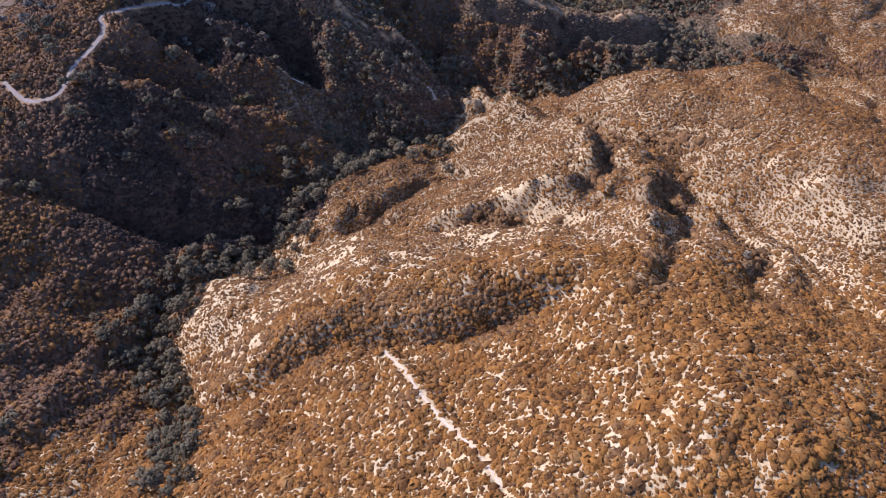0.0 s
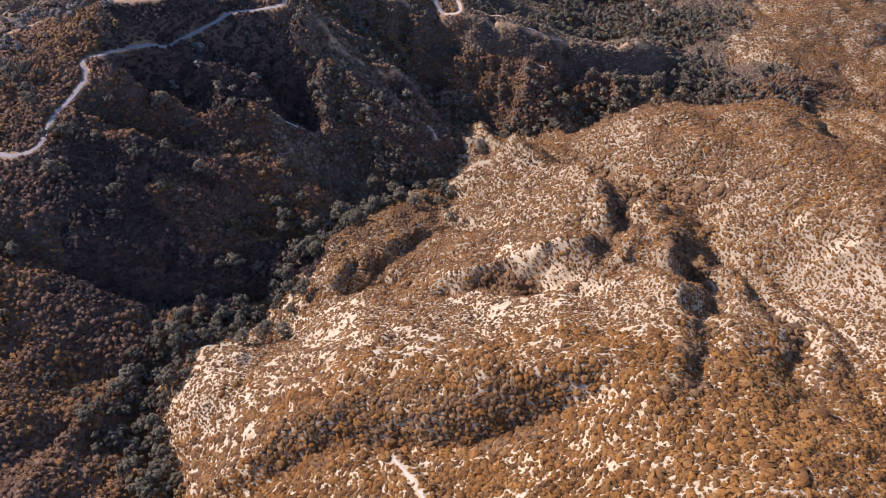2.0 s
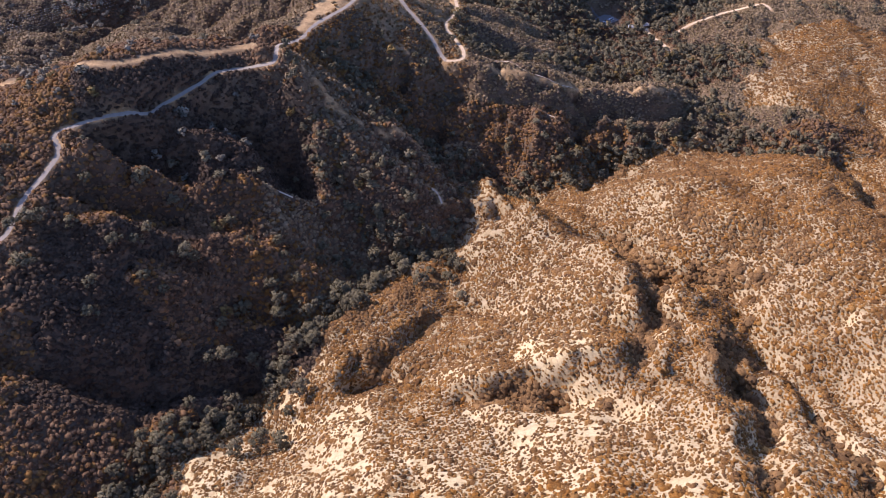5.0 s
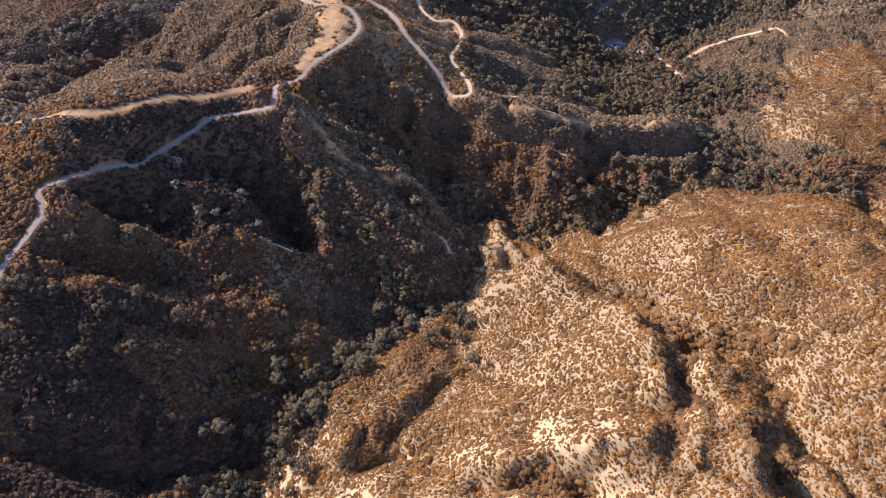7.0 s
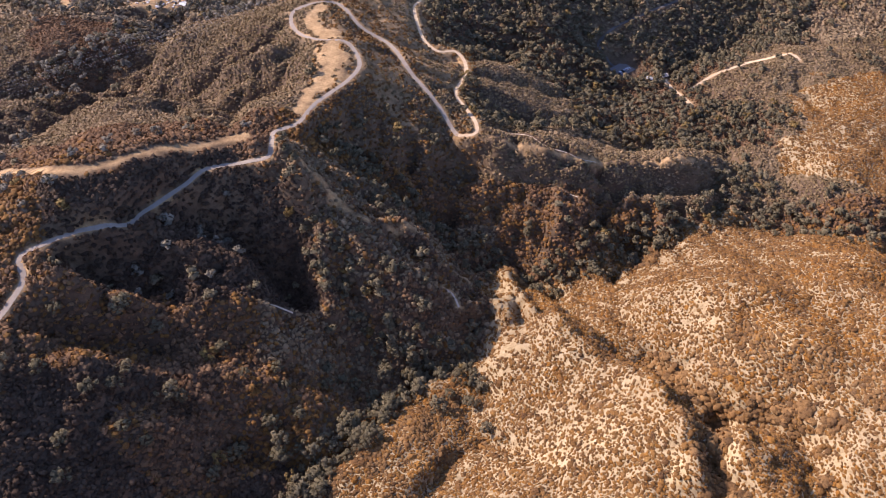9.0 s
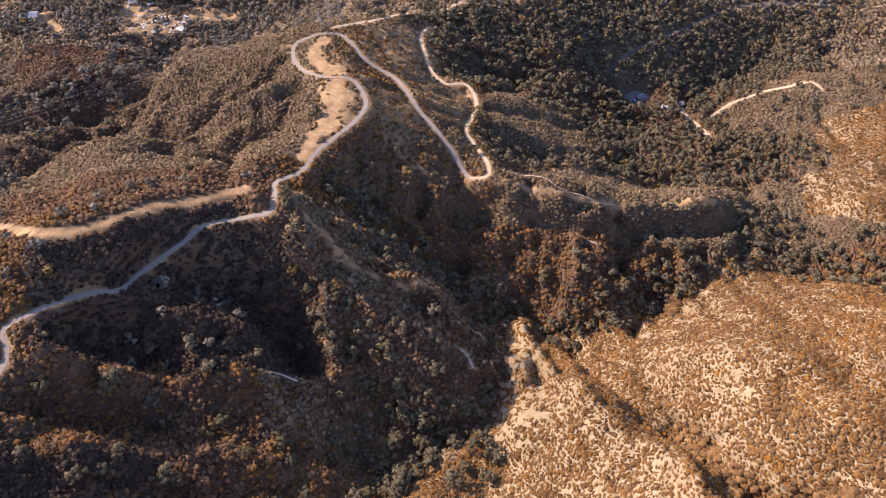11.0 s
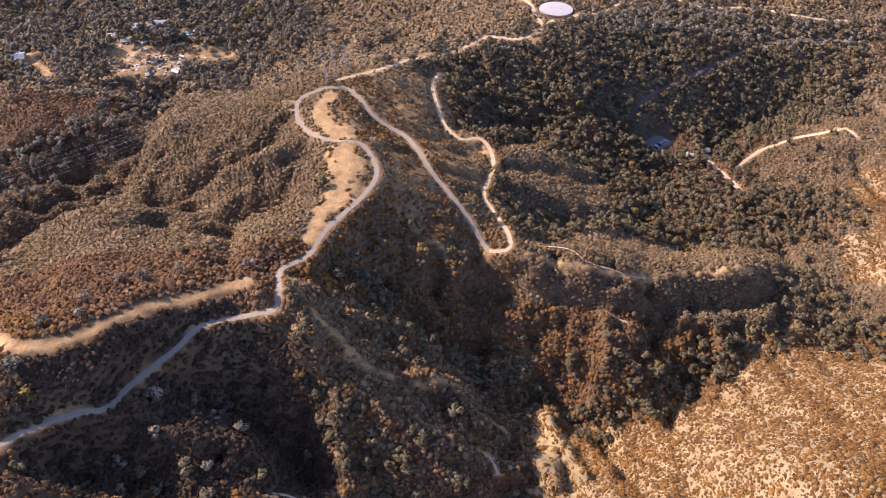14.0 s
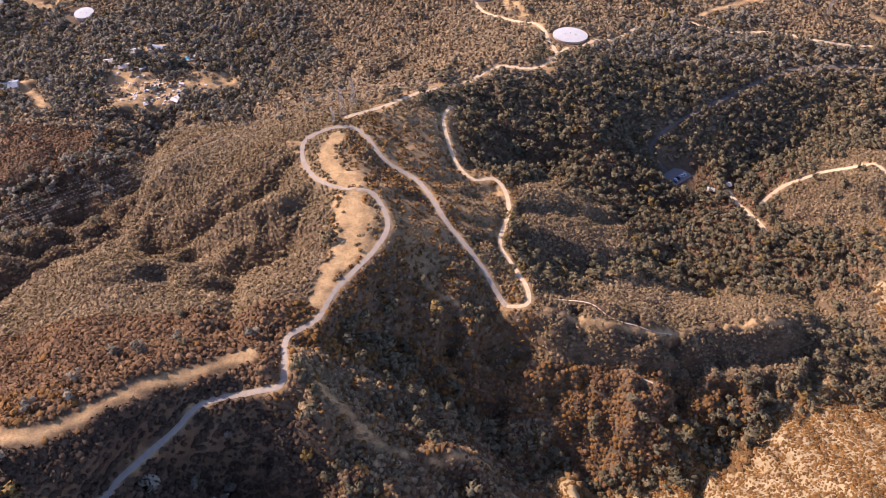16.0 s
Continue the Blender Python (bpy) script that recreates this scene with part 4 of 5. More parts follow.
def sheet_mesh(name, verts, faces, mat, smooth=False):
    me = bpy.data.meshes.new(name)
    verts, faces = np.asarray(verts, np.float32), np.asarray(faces, np.int32)
    k = faces.shape[1]
    me.vertices.add(len(verts))
    me.vertices.foreach_set("co", verts.ravel())
    me.loops.add(faces.size)
    me.loops.foreach_set("vertex_index", faces.ravel())
    me.polygons.add(len(faces))
    me.polygons.foreach_set("loop_start", np.arange(0, faces.size, k, dtype=np.int32))
    me.polygons.foreach_set("loop_total", np.full(len(faces), k, np.int32))
    me.polygons.foreach_set("use_smooth", np.full(len(faces), smooth))
    me.update(calc_edges=True)
    me.materials.append(mat)
    return me


rows, cols = gx.shape
index = np.arange(rows * cols).reshape(rows, cols)
quads = np.stack([index[:-1, :-1], index[:-1, 1:], index[1:, 1:], index[1:, :-1]], -1).reshape(-1, 4)
ground_mesh = sheet_mesh("ground", np.stack([gx, gy, gz], -1).reshape(-1, 3), quads, SOIL, True)
for name, values in (("litter", np.clip(litter, 0, 1)), ("graded", graded)):
    ground_mesh.attributes.new(name, "FLOAT", "POINT").data.foreach_set("value", values.ravel().astype(np.float32))
ground = tagged(new("ground", ground_mesh), "dry sandy hillside ground of a steep chaparral canyon", "ground", kind="structure")


def ribbon(name, course_name, mat, label, lift=0.14):
    line, width = COURSES[course_name], WIDTHS[course_name]
    d = np.gradient(line[:, :2], axis=0)
    d /= np.linalg.norm(d, axis=1)[:, None] + 1e-9
    side = np.stack([d[:, 1], -d[:, 0]], 1)
    offsets = np.array([-0.5, -0.25, 0.0, 0.25, 0.5])
    v = np.zeros((len(line), len(offsets), 3))
    for k, o in enumerate(offsets):
        wob = 1 + 0.14 * value_noise(np.arange(len(line)) * 4.0, np.full(len(line), 40.0 * (o > 0)), 15, 5)
        xy = line[:, :2] + side * (o * width * wob)[:, None]
        v[:, k, :2] = xy
        v[:, k, 2] = ground_height(xy[:, 0], xy[:, 1]) + lift
    v[:, 1:-1, 2] = np.maximum(v[:, 1:-1, 2], 0.5 * (v[:, :1, 2] + v[:, -1:, 2]))
    idx = np.arange(v.shape[0] * v.shape[1]).reshape(v.shape[:2])
    f = np.stack([idx[:-1, :-1], idx[1:, :-1], idx[1:, 1:], idx[:-1, 1:]], -1).reshape(-1, 4)[:, ::-1]
    return tagged(new(name, sheet_mesh(name, v.reshape(-1, 3), f, mat, True)), label, "road", kind="structure")


ribbon("mountain_road", "mountain_road", CONCRETE, "pale concrete mountain road winding along the ridge")
ribbon("switchback_track", "switchback_track", DIRT, "pale dirt track turning back on the spur")
ribbon("ridge_track", "ridge_track", DIRT, "yellow dirt fire track along the ridge")
ribbon("tank_track", "tank_track", DIRT, "dirt track up to the covered reservoirs")
ribbon("valley_road", "valley_road", ASPHALT, "narrow grey road along the shaded valley side")
ribbon("upper_track", "upper_track", DIRT, "pale dirt track on the far hillside")
ribbon("houses_track", "houses_track", DIRT, "short dirt drive between oak trees")
ribbon("spur_track", "spur_track", DIRT, "pale dirt track round the brushy spur")
ribbon("foot_trail", "foot_trail", TRAIL, "trodden pale sand trail down the spur", 0.08)
ribbon("spur_path", "spur_path", TRAIL, "thin worn path along the spur", 0.08)
ribbon("lower_path", "lower_path", TRAIL, "bare eroded strip of pale soil", 0.08)
ribbon("face_path", "face_path", TRAIL, "short pale worn path on the slope", 0.08)
ribbon("face_path_low", "face_path_low", TRAIL, "faint worn path in the brush", 0.08)

# ---- brush ----
rng = np.random.default_rng(7)


def icosphere(level):
    bm = bmesh.new()
    bmesh.ops.create_icosphere(bm, subdivisions=level, radius=1.0)
    v = np.array([p.co[:] for p in bm.verts])
    f = np.array([[q.index for q in face.verts] for face in bm.faces])
    bm.free()
    return v, f


def unit(v):
    return v / (np.linalg.norm(v, axis=-1, keepdims=True) + 1e-9)


def tufts(ways, reach, size, seed, lean=0.45, ruffle=0.4):
    """Sprays of leaves as small facets round the given ways from a centre: corners and soft normals."""
    r = np.random.default_rng(seed)
    n = len(ways)
    facing = unit(ways + r.normal(0, lean, (n, 3)))
    a = unit(np.cross(facing, r.normal(0, 1, (n, 3))))
    b = np.cross(facing, a)
    centre = ways * np.asarray(reach).reshape(-1, 1)
    size = np.asarray(size).reshape(-1, 1) * r.uniform(0.75, 1.25, (n, 1))
    corners = []
    for k in range(3):
        turn = 2 * math.pi * k / 3 + r.uniform(-0.35, 0.35, (n, 1))
        corners.append(centre + (a * np.cos(turn) + b * np.sin(turn)) * size * r.uniform(0.75, 1.3, (n, 1)))
    facing *= np.sign(np.sum(facing * ways, 1, keepdims=True))
    return np.stack(corners, 1).reshape(-1, 3), np.repeat(unit(0.5 * ways + ruffle * facing + np.array([0, 0, 0.35])), 3, 0)


def sky_ways(count, r, low):
    """Ways spread over the upper half of a ball."""
    i = np.arange(count) + 0.5
    up, turn = 1.0 - (1.0 - low) * i / count, 2.4 * i + r.uniform(0, 6.3)
    flat = np.sqrt(np.clip(1 - up * up, 0, 1))
    return unit(np.c_[flat * np.cos(turn), flat * np.sin(turn), up] + r.normal(0, 0.16, (count, 3)))


# facets round the core, rings of the core, sprays and their size
BUSHES = {"far": (0, 0, 8, 0.72), "small": (5, 1, 5, 0.44), "medium": (6, 2, 9, 0.44), "crown": (0, 0, 18, 0.52)}


def bush(kind, seed):
    """A ragged bush without its underside: a lumpy core with sprays of leaves standing out of it."""
    r = np.random.default_rng(seed)
    sides, rings, count, size = BUSHES[kind]
    v, normals = tufts(sky_ways(count, r, -0.12), r.uniform(0.6, 1.0, count) if not sides else r.uniform(0.78, 1.0, count), size, seed + 1, 0.45, 0.4 if sides else 0.2)
    f = np.arange(len(v)).reshape(-1, 3)
    if sides:
        core, faces = [(r.uniform(-0.15, 0.15), r.uniform(-0.15, 0.15), r.uniform(0.8, 0.95))], []
        for k in range(rings):
            low = (-0.25,) if rings == 1 else (0.55, -0.25)
            for i in range(sides):
                a, out = 2 * math.pi * (i + r.uniform(-0.3, 0.3)) / sides, r.uniform(0.75, 1.15) * (0.72 if rings == 2 and k == 0 else 1.0)
                core.append((out * math.cos(a), out * math.sin(a), low[k] + r.uniform(-0.15, 0.15)))
        for i in range(sides):
            j = (i + 1) % sides
            faces.append((0, 1 + i, 1 + j))
            if rings == 2:
                faces += [(1 + i, 1 + sides + i, 1 + sides + j), (1 + i, 1 + sides + j, 1 + j)]
        core = np.array(core)
        f = np.vstack([f, np.array(faces) + len(v)])
        v, normals = np.vstack([v, core]), np.vstack([normals, unit(0.6 * core + np.array([0, 0, 0.45]))])
    return v, f, normals


def clumps(xs, ys, zs, size, kind, flat):
    """Vertices, faces, normals and tones of many bushes at once."""
    allv, allf, alln, tones, base = [], [], [], [], 0
    variant = rng.integers(0, 9, len(xs))
    for k in range(9):
        pick = np.where(variant == k)[0]
        if not len(pick):
            continue
        v, f, normals = bush(kind, 40 + 7 * k)
        a = rng.uniform(0, 2 * math.pi, len(pick))[:, None]
        sx, sy = size[pick] * rng.uniform(0.75, 1.3, len(pick)), size[pick] * rng.uniform(0.75, 1.3, len(pick))
        sz = size[pick] * rng.uniform(0.6, 1.15, len(pick)) * flat
        x, y = v[None, :, 0] * sx[:, None], v[None, :, 1] * sy[:, None]
        w = np.stack([x * np.cos(a) - y * np.sin(a) + xs[pick][:, None], x * np.sin(a) + y * np.cos(a) + ys[pick][:, None], v[None, :, 2] * sz[:, None] + (zs[pick] + sz * 0.3)[:, None]], -1)
        nx, ny = normals[None, :, 0], normals[None, :, 1]
        alln.append(np.stack([nx * np.cos(a) - ny * np.sin(a), nx * np.sin(a) + ny * np.cos(a), np.repeat(normals[None, :, 2], len(pick), 0)], -1).reshape(-1, 3))
        allv.append(w.reshape(-1, 3))
        allf.append((f[None] + (base + np.arange(len(pick)) * len(v))[:, None, None]).reshape(-1, 3))
        tones.append(np.repeat(rng.random(len(pick)), len(v)))
        base += w.shape[0] * w.shape[1]
    return np.vstack(allv), np.vstack(allf), np.vstack(alln), np.concatenate(tones)


def leafy_mesh(name, v, f, normals, tone, mat):
    """A mesh of bushes or leaves whose normals round off each clump."""
    me = sheet_mesh(name, v, f, mat, True)
    me.attributes.new("tone", "FLOAT", "POINT").data.foreach_set("value", np.asarray(tone, np.float32))
    me.normals_split_custom_set_from_vertices(normals.tolist())
    return me


def scatter(name, mat, xs, ys, size, kind, label, flat=0.7):
    return tagged(new(name, leafy_mesh(name, *clumps(xs, ys, ground_height(xs, ys), size, kind, flat), mat)), label, "brush", kind="stuff")


def spread(y0, y1, gap):
    """Evenly but irregularly spaced places over the hills between two depths."""
    w = 620
    x, y = np.meshgrid(np.arange(-w - 20, w + 10, gap), np.arange(y0, y1, gap))
    x, y = x + rng.uniform(-0.5, 0.5, x.shape) * gap, y + rng.uniform(-0.5, 0.5, x.shape) * gap
    x, y = x.ravel(), y.ravel()
    ok = (x > np.where(y < 480, -200 - 0.33 * (y + 120), -225 - 0.36 * (y + 120))) & (x < np.where(y < 330, 214 + 0.45 * (y + 120), np.minimum(515, 215 + 0.52 * (y + 120))))
    return x[ok], y[ok]


ROADWAY = ("mountain_road", "switchback_track", "ridge_track", "tank_track", "valley_road", "upper_track", "houses_track", "spur_track", "foot_trail", "spur_path", "lower_path", "face_path", "face_path_low",
           "cut_bank", "pad_upper", "pad_lower")


def clear(x, y, extra=1.0):
    """Places off the roads, cuts and yards."""
    ok = np.ones(x.shape, bool)
    for name in ROADWAY + ("estate_yard", "estate_drive", "estate_top", "upper_yard", "corner_yard"):
        c = COURSES[name]
        half = WIDTHS.get(name, 9.0) * 0.5 + (min(extra, 2.0) if name == "valley_road" else extra + 0.35 if name == "foot_trail" else extra)
        near = (x > c[:, 0].min() - 20) & (x < c[:, 0].max() + 20) & (y > c[:, 1].min() - 20) & (y < c[:, 1].max() + 20)
        r = near_line(x[near], y[near], c)[0]
        ok[near] &= r > half * (0.85 + 0.5 * rng.random(r.shape))
    for cx, cy, half in YARDS:
        ok &= np.hypot(x - cx, y - cy) > half + extra - 1
    ok &= ~within("yard", x, y, 2.0, 6.0) | (rng.random(x.shape) < np.where(fractal(x, y, 13, 79, 3) > 0.16, 0.75, 0.04))
    return ok


YARDS = [(199, 686, 18), (103, 832, 19), (18, 971, 22), (-463, 963, 18)]
THICKETS = []


def thicket(*places):
    """Patches of dense brush, as x, y and reach in metres."""
    THICKETS.extend(places)


thicket((130, 249, 5), (135, 232, 4), (144, 214, 5), (153, 205, 6), (165, 203, 6), (176, 199, 7), (185, 189, 5), (189, 174, 4), (185, 157, 4), (141, 190, 6), (133, 172, 7), (125, 156, 6), (120, 144, 5), (148, 117, 6), (158, 115, 9), (164, 108, 6))
thicket((42, 107, 10), (56, 104, 10), (69, 101, 8), (91, 92, 5), (145, 110, 7), (163, 132, 10), (172, 127, 8), (124, 14, 9), (139, 39, 7), (119, -8, 7), (175, 29, 6), (162, 82, 5), (131, 165, 7), (121, 188, 6), (167, 205, 7), (184, 197, 9), (197, 185, 6), (317, 314, 7), (349, 399, 6), (292, 236, 7), (-1, 233, 10), (-29, 149, 7))
SLOPE_THICKETS = [(-67, 180, 10), (-44, 196, 14), (-19, 215, 14), (-30, 157, 10), (0, 192, 10), (-51, -8, 12), (-39, -6, 15), (-17, -3, 15), (5, -4, 15), (27, -8, 15), (44, -9, 15), (61, -11, 13), (171, 241, 14), (193, 220, 14), (218, 200, 10), (158, 229, 8)]


def thicket_depth(x, y, places):
    """How deep a place lies in the nearest patch: below 1 is inside."""
    return np.min([np.hypot(x - px, y - py) / pr for px, py, pr in places], axis=0) + 0.35 * fractal(x, y, 9, 61, 3)


# the bare hill: a mat of rust and brown bushes, with pale soil showing in streaks
x, y = spread(-125, 640, 1.48)
hill = bare_ground(x, y)
x, y = x[hill], y[hill]
skew_x, skew_y = x + 2.0 * fractal(x, y, 8, 35, 2), y + 0.25 * x + 2.0 * fractal(x, y, 8, 36, 2)
far_hill = np.clip((y - 180) / 60, 0, 1)
near_hill = np.clip((90 - y) / 50, 0, 1)
veins = np.abs(value_noise(skew_x * 0.55 * (1 + 0.5 * far_hill), skew_y * (1 + 0.5 * far_hill), 3.9, 31)) + 0.5 * np.abs(value_noise(skew_x * 0.7, skew_y, 2.0, 32))
barer = barren(x, y)
open_soil = (0.05 + (0.30 + 0.16 * np.clip((120 - y) / 30, 0, 1) * np.clip((y - 5) / 25, 0.0, 1)) * barer) * (1 - 0.3 * near_hill * np.clip((70 - x) / 50, 0, 1))
open_soil = np.where(thicket_depth(x, y, THICKETS + SLOPE_THICKETS) < 1.1, 0.0, open_soil)
open_soil = np.where(inside(x, y, FIN), 0.56, open_soil)
veins += 0.30 * (rng.random(len(x)) - 0.5) * (0.6 + 0.7 * near_hill)
ok = clear(x, y, 0.3) & (veins > open_soil)
x, y, barer = x[ok], y[ok], barer[ok]
warm = 0.95 - 0.6 * barer + np.clip((40 - y) / 120, -0.2, 0.5) - 0.4 * np.clip((y + 10) / 60, 0, 1) + 0.3 * fractal(x, y, 30, 51, 2) + 0.8 * np.clip((90 - y) / 50, 0, 1) * (fractal(x, y, 11, 52, 2) - 0.1)
rust = rng.random(len(x)) < warm
size = np.clip((0.95 - 0.17 * np.clip((130 - y) / 30, 0, 1) * np.clip((y - 5) / 25, 0, 1)) * np.exp(rng.normal(0, 0.33, len(x))), 0.35, 1.9) * (1 + 0.16 * np.clip((60 - y) / 60, 0, 1)) * (1 + 0.3 * np.clip((90 - y) / 50, 0, 1) * rng.uniform(-1, 1, len(x)))
for name, mat, pick, label in (("rust_brush", BRUSH_RUST, rust, "rust-orange dry buckwheat bushes on pale soil"), ("brown_brush", BRUSH_BROWN, ~rust, "brown and grey dry chaparral bushes on pale soil")):
    large = pick & (rng.random(len(x)) < 0.06)
    scatter(name, mat, x[pick & ~large], y[pick & ~large], size[pick & ~large], "small", label, 0.62)
    scatter("large_" + name, mat, x[large], y[large], size[large] * 1.2, "medium", label, 0.75)
# broad old bushes standing out of the mat on the near slope
cx, cy = rng.uniform(-60, 190, 260), rng.uniform(-122, 40, 260)
ok = bare_ground(cx, cy) & clear(cx, cy, 2.0)
cx, cy = np.repeat(cx[ok], 7), np.repeat(cy[ok], 7)
a, d = rng.uniform(0, 2 * math.pi, len(cx)), 2.2 * np.sqrt(rng.random(len(cx)))
scatter("old_rust_brush", BRUSH_RUST, cx + d * np.cos(a), cy + d * np.sin(a), rng.uniform(1.0, 1.7, len(cx)), "medium", "broad old rust-orange bushes on the slope", 0.95)
# dark thickets in the gullies of the hill, olive ones on its shaded side
x, y = spread(-120, 410, 2.1)
ok = bare_ground(x, y) & clear(x, y)
x, y = x[ok], y[ok]
dark = thicket_depth(x, y, THICKETS) < 0.85
for line, depth, width in RILLS:
    if depth >= 8:
        dark |= near_line(x, y, line)[0] + 3.0 * fractal(x, y, 12, 62, 2) < 0.36 * width
olive = (thicket_depth(x, y, SLOPE_THICKETS) < 0.95) & ~dark & (rng.random(len(x)) < 0.95)
scatter("gully_brush", BRUSH_OLIVE, x[dark], y[dark], rng.uniform(1.3, 2.9, dark.sum()), "medium", "dark olive thickets in the gullies", 0.85)
scatter("olive_brush", BRUSH_OLIVE, x[olive], y[olive], rng.uniform(1.0, 1.7, olive.sum()), "medium", "olive-brown brush on the shaded gully side", 0.8)
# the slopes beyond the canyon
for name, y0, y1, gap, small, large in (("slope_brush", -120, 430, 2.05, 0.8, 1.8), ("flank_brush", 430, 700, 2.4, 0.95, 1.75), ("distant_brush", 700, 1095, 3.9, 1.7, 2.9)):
    x, y = spread(y0, y1, gap)
    ok = ~bare_ground(x, y) & clear(x, y)
    ok &= fractal(x, y, 24, 64, 3) > -1.35
    x, y = x[ok], y[ok]
    shade = within("woods", x, y) | within("scrub_shade", x, y)
    keep = np.where(within("dry", x, y), rng.random(len(x)) < 0.55, True)
    for scar in ("rib_scar", "bench_scar"):
        keep &= (near_line(x, y, COURSES[scar])[0] > 2.6) | (rng.random(len(x)) < 0.15)
    x, y, shade = x[keep], y[keep], shade[keep]
    # rib: paler, browner brush stands in for sunlight; spur: rusty brush
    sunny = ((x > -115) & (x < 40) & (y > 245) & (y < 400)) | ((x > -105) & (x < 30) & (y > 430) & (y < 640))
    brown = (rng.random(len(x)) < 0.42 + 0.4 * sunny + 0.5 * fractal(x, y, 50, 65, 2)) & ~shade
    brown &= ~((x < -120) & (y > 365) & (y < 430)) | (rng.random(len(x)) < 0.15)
    sunny_pick = brown & sunny & (rng.random(len(x)) < (0.75 if y0 < 400 else 0.8))
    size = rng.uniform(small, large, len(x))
    # beyond 700 m the brush colours have haze painted in
    olive, dry = {-120: (BRUSH_GREEN, BRUSH_BROWN), 430: (BRUSH_FLANK, BRUSH_PALE)}.get(y0, (BRUSH_HAZE, BRUSH_PALE))
    tall = rng.random(len(x)) < (0.4 if y0 < 400 else 0.12)
    # below 430 m the shaded slopes get brush with shade painted in
    for kind, mat, pick, label in (("", olive, ~brown & ~shade, "dense olive chaparral on the slopes"), ("brown_", dry, brown & ~sunny_pick, "dense dry brown chaparral on the slopes"), ("rib_sunlight_" if y0 < 400 else "rusty_", BRUSH_PALE if y0 < 400 else BRUSH_BROWN, sunny_pick, "dry brush on the rib, its pale colour standing for sunlight" if y0 < 400 else "rusty brown brush on the spur beside the road"), ("shaded_", (BRUSH_HAZE if y0 > 600 else BRUSH_GREEN) if y0 > 400 else BRUSH_SHADE, shade, "olive brush by the oaks; in the canyon its darker colour stands for shade")):
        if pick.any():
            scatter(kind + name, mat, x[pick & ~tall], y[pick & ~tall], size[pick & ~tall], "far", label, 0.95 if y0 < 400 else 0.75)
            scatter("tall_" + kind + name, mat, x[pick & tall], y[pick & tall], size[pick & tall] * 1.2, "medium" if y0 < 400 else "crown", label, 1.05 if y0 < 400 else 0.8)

# low brush on the hills round about
x, y = np.meshgrid(np.arange(-1000, 1000, 13.0), np.arange(-600, 1500, 13.0))
x, y = (x + rng.uniform(-6, 6, x.shape)).ravel(), (y + rng.uniform(-6, 6, x.shape)).ravel()
grown = (y > -122) & (y < 1098) & (x > np.where(y < 480, -200 - 0.33 * (y + 120), -225 - 0.36 * (y + 120))) & (x < np.where(y < 330, 214 + 0.45 * (y + 120), np.minimum(515, 215 + 0.52 * (y + 120))))
core = (x > X0) & (x < X1) & (y > Y0) & (y < Y1)
x, y = x[~grown & core], y[~grown & core]
scatter("outer_brush", BRUSH_FLANK, x, y, rng.uniform(3.0, 6.5, len(x)), "far", "dry brush on the hills round the canyon", 0.35)

# ---- trees ----


def part(name, mesh, parent, label=""):
    ob = new(name, mesh)
    ob.parent = parent
    return tagged(ob, label)


def tube(points, radii, sides=6):
    """Vertices and faces of a bent tapering limb."""
    v, f = [], []
    points = [Vector(p) for p in points]
    for i, p in enumerate(points):
        d = (points[min(i + 1, len(points) - 1)] - points[max(i - 1, 0)]).normalized()
        a = d.orthogonal().normalized()
        b = d.cross(a)
        v += [p + (a * math.cos(2 * math.pi * k / sides) + b * math.sin(2 * math.pi * k / sides)) * radii[i] for k in range(sides)]
    for i in range(len(points) - 1):
        for k in range(sides):
            a, b = i * sides + k, i * sides + (k + 1) % sides
            f.append((a, b, b + sides, a + sides))
    return [tuple(q) for q in v], f


def oak(seed, height, leaf):
    """An oak with a forked trunk and a crown of many leaf clumps with gaps between them."""
    r = random.Random(seed)
    tree = new("oak_tree")
    verts, faces = [], []
    tips = []
    trunk_top = Vector((r.uniform(-0.3, 0.3), r.uniform(-0.3, 0.3), height * 0.3))
    limbs = [([(0, 0, -0.6), (0.05, 0.02, height * 0.15), tuple(trunk_top)], [0.32, 0.25, 0.2])]
    for k in range(6):
        a = k * 1.05 + r.uniform(-0.3, 0.3)
        out = height * r.uniform(0.25, 0.42)
        tip = Vector((math.cos(a) * out, math.sin(a) * out, height * r.uniform(0.5, 0.8)))
        tips.append(tip)
        limbs.append(([tuple(trunk_top), tuple(trunk_top.lerp(tip, 0.5) + Vector((0, 0, 0.3))), tuple(tip)], [0.17, 0.11, 0.04]))
    for pts, radii in limbs:
        v, f = tube(pts, radii)
        faces += [tuple(i + len(verts) for i in q) for q in f]
        verts += v
    part("trunk", sheet_mesh("trunk", verts, faces, BARK, True), tree)
    tips += [Vector((r.gauss(0, 0.16) * height, r.gauss(0, 0.16) * height, height * r.uniform(0.62, 0.92))) for _ in range(7)]
    cv, cn, tone = [], [], []
    for k, tip in enumerate(tips):
        q = np.random.default_rng(100 * seed + k)
        ways = unit(q.normal(0, 1, (46, 3)) + np.array([0, 0, 0.5]))
        v, normals = tufts(ways, height * r.uniform(0.13, 0.2) * q.uniform(0.55, 1.0, 46), height * 0.055, 300 * seed + k)
        v = v * np.array([1, 1, 0.8]) + np.array(tip)
        cv.append(v)
        cn.append(unit(normals + 0.6 * unit(v - np.array([0, 0, height * 0.5]))))
        tone += [r.random()] * len(v)
    cv = np.vstack(cv)
    part("crown", leafy_mesh("crown", cv, np.arange(len(cv)).reshape(-1, 3), np.vstack(cn), tone, leaf), tree)
    return tree


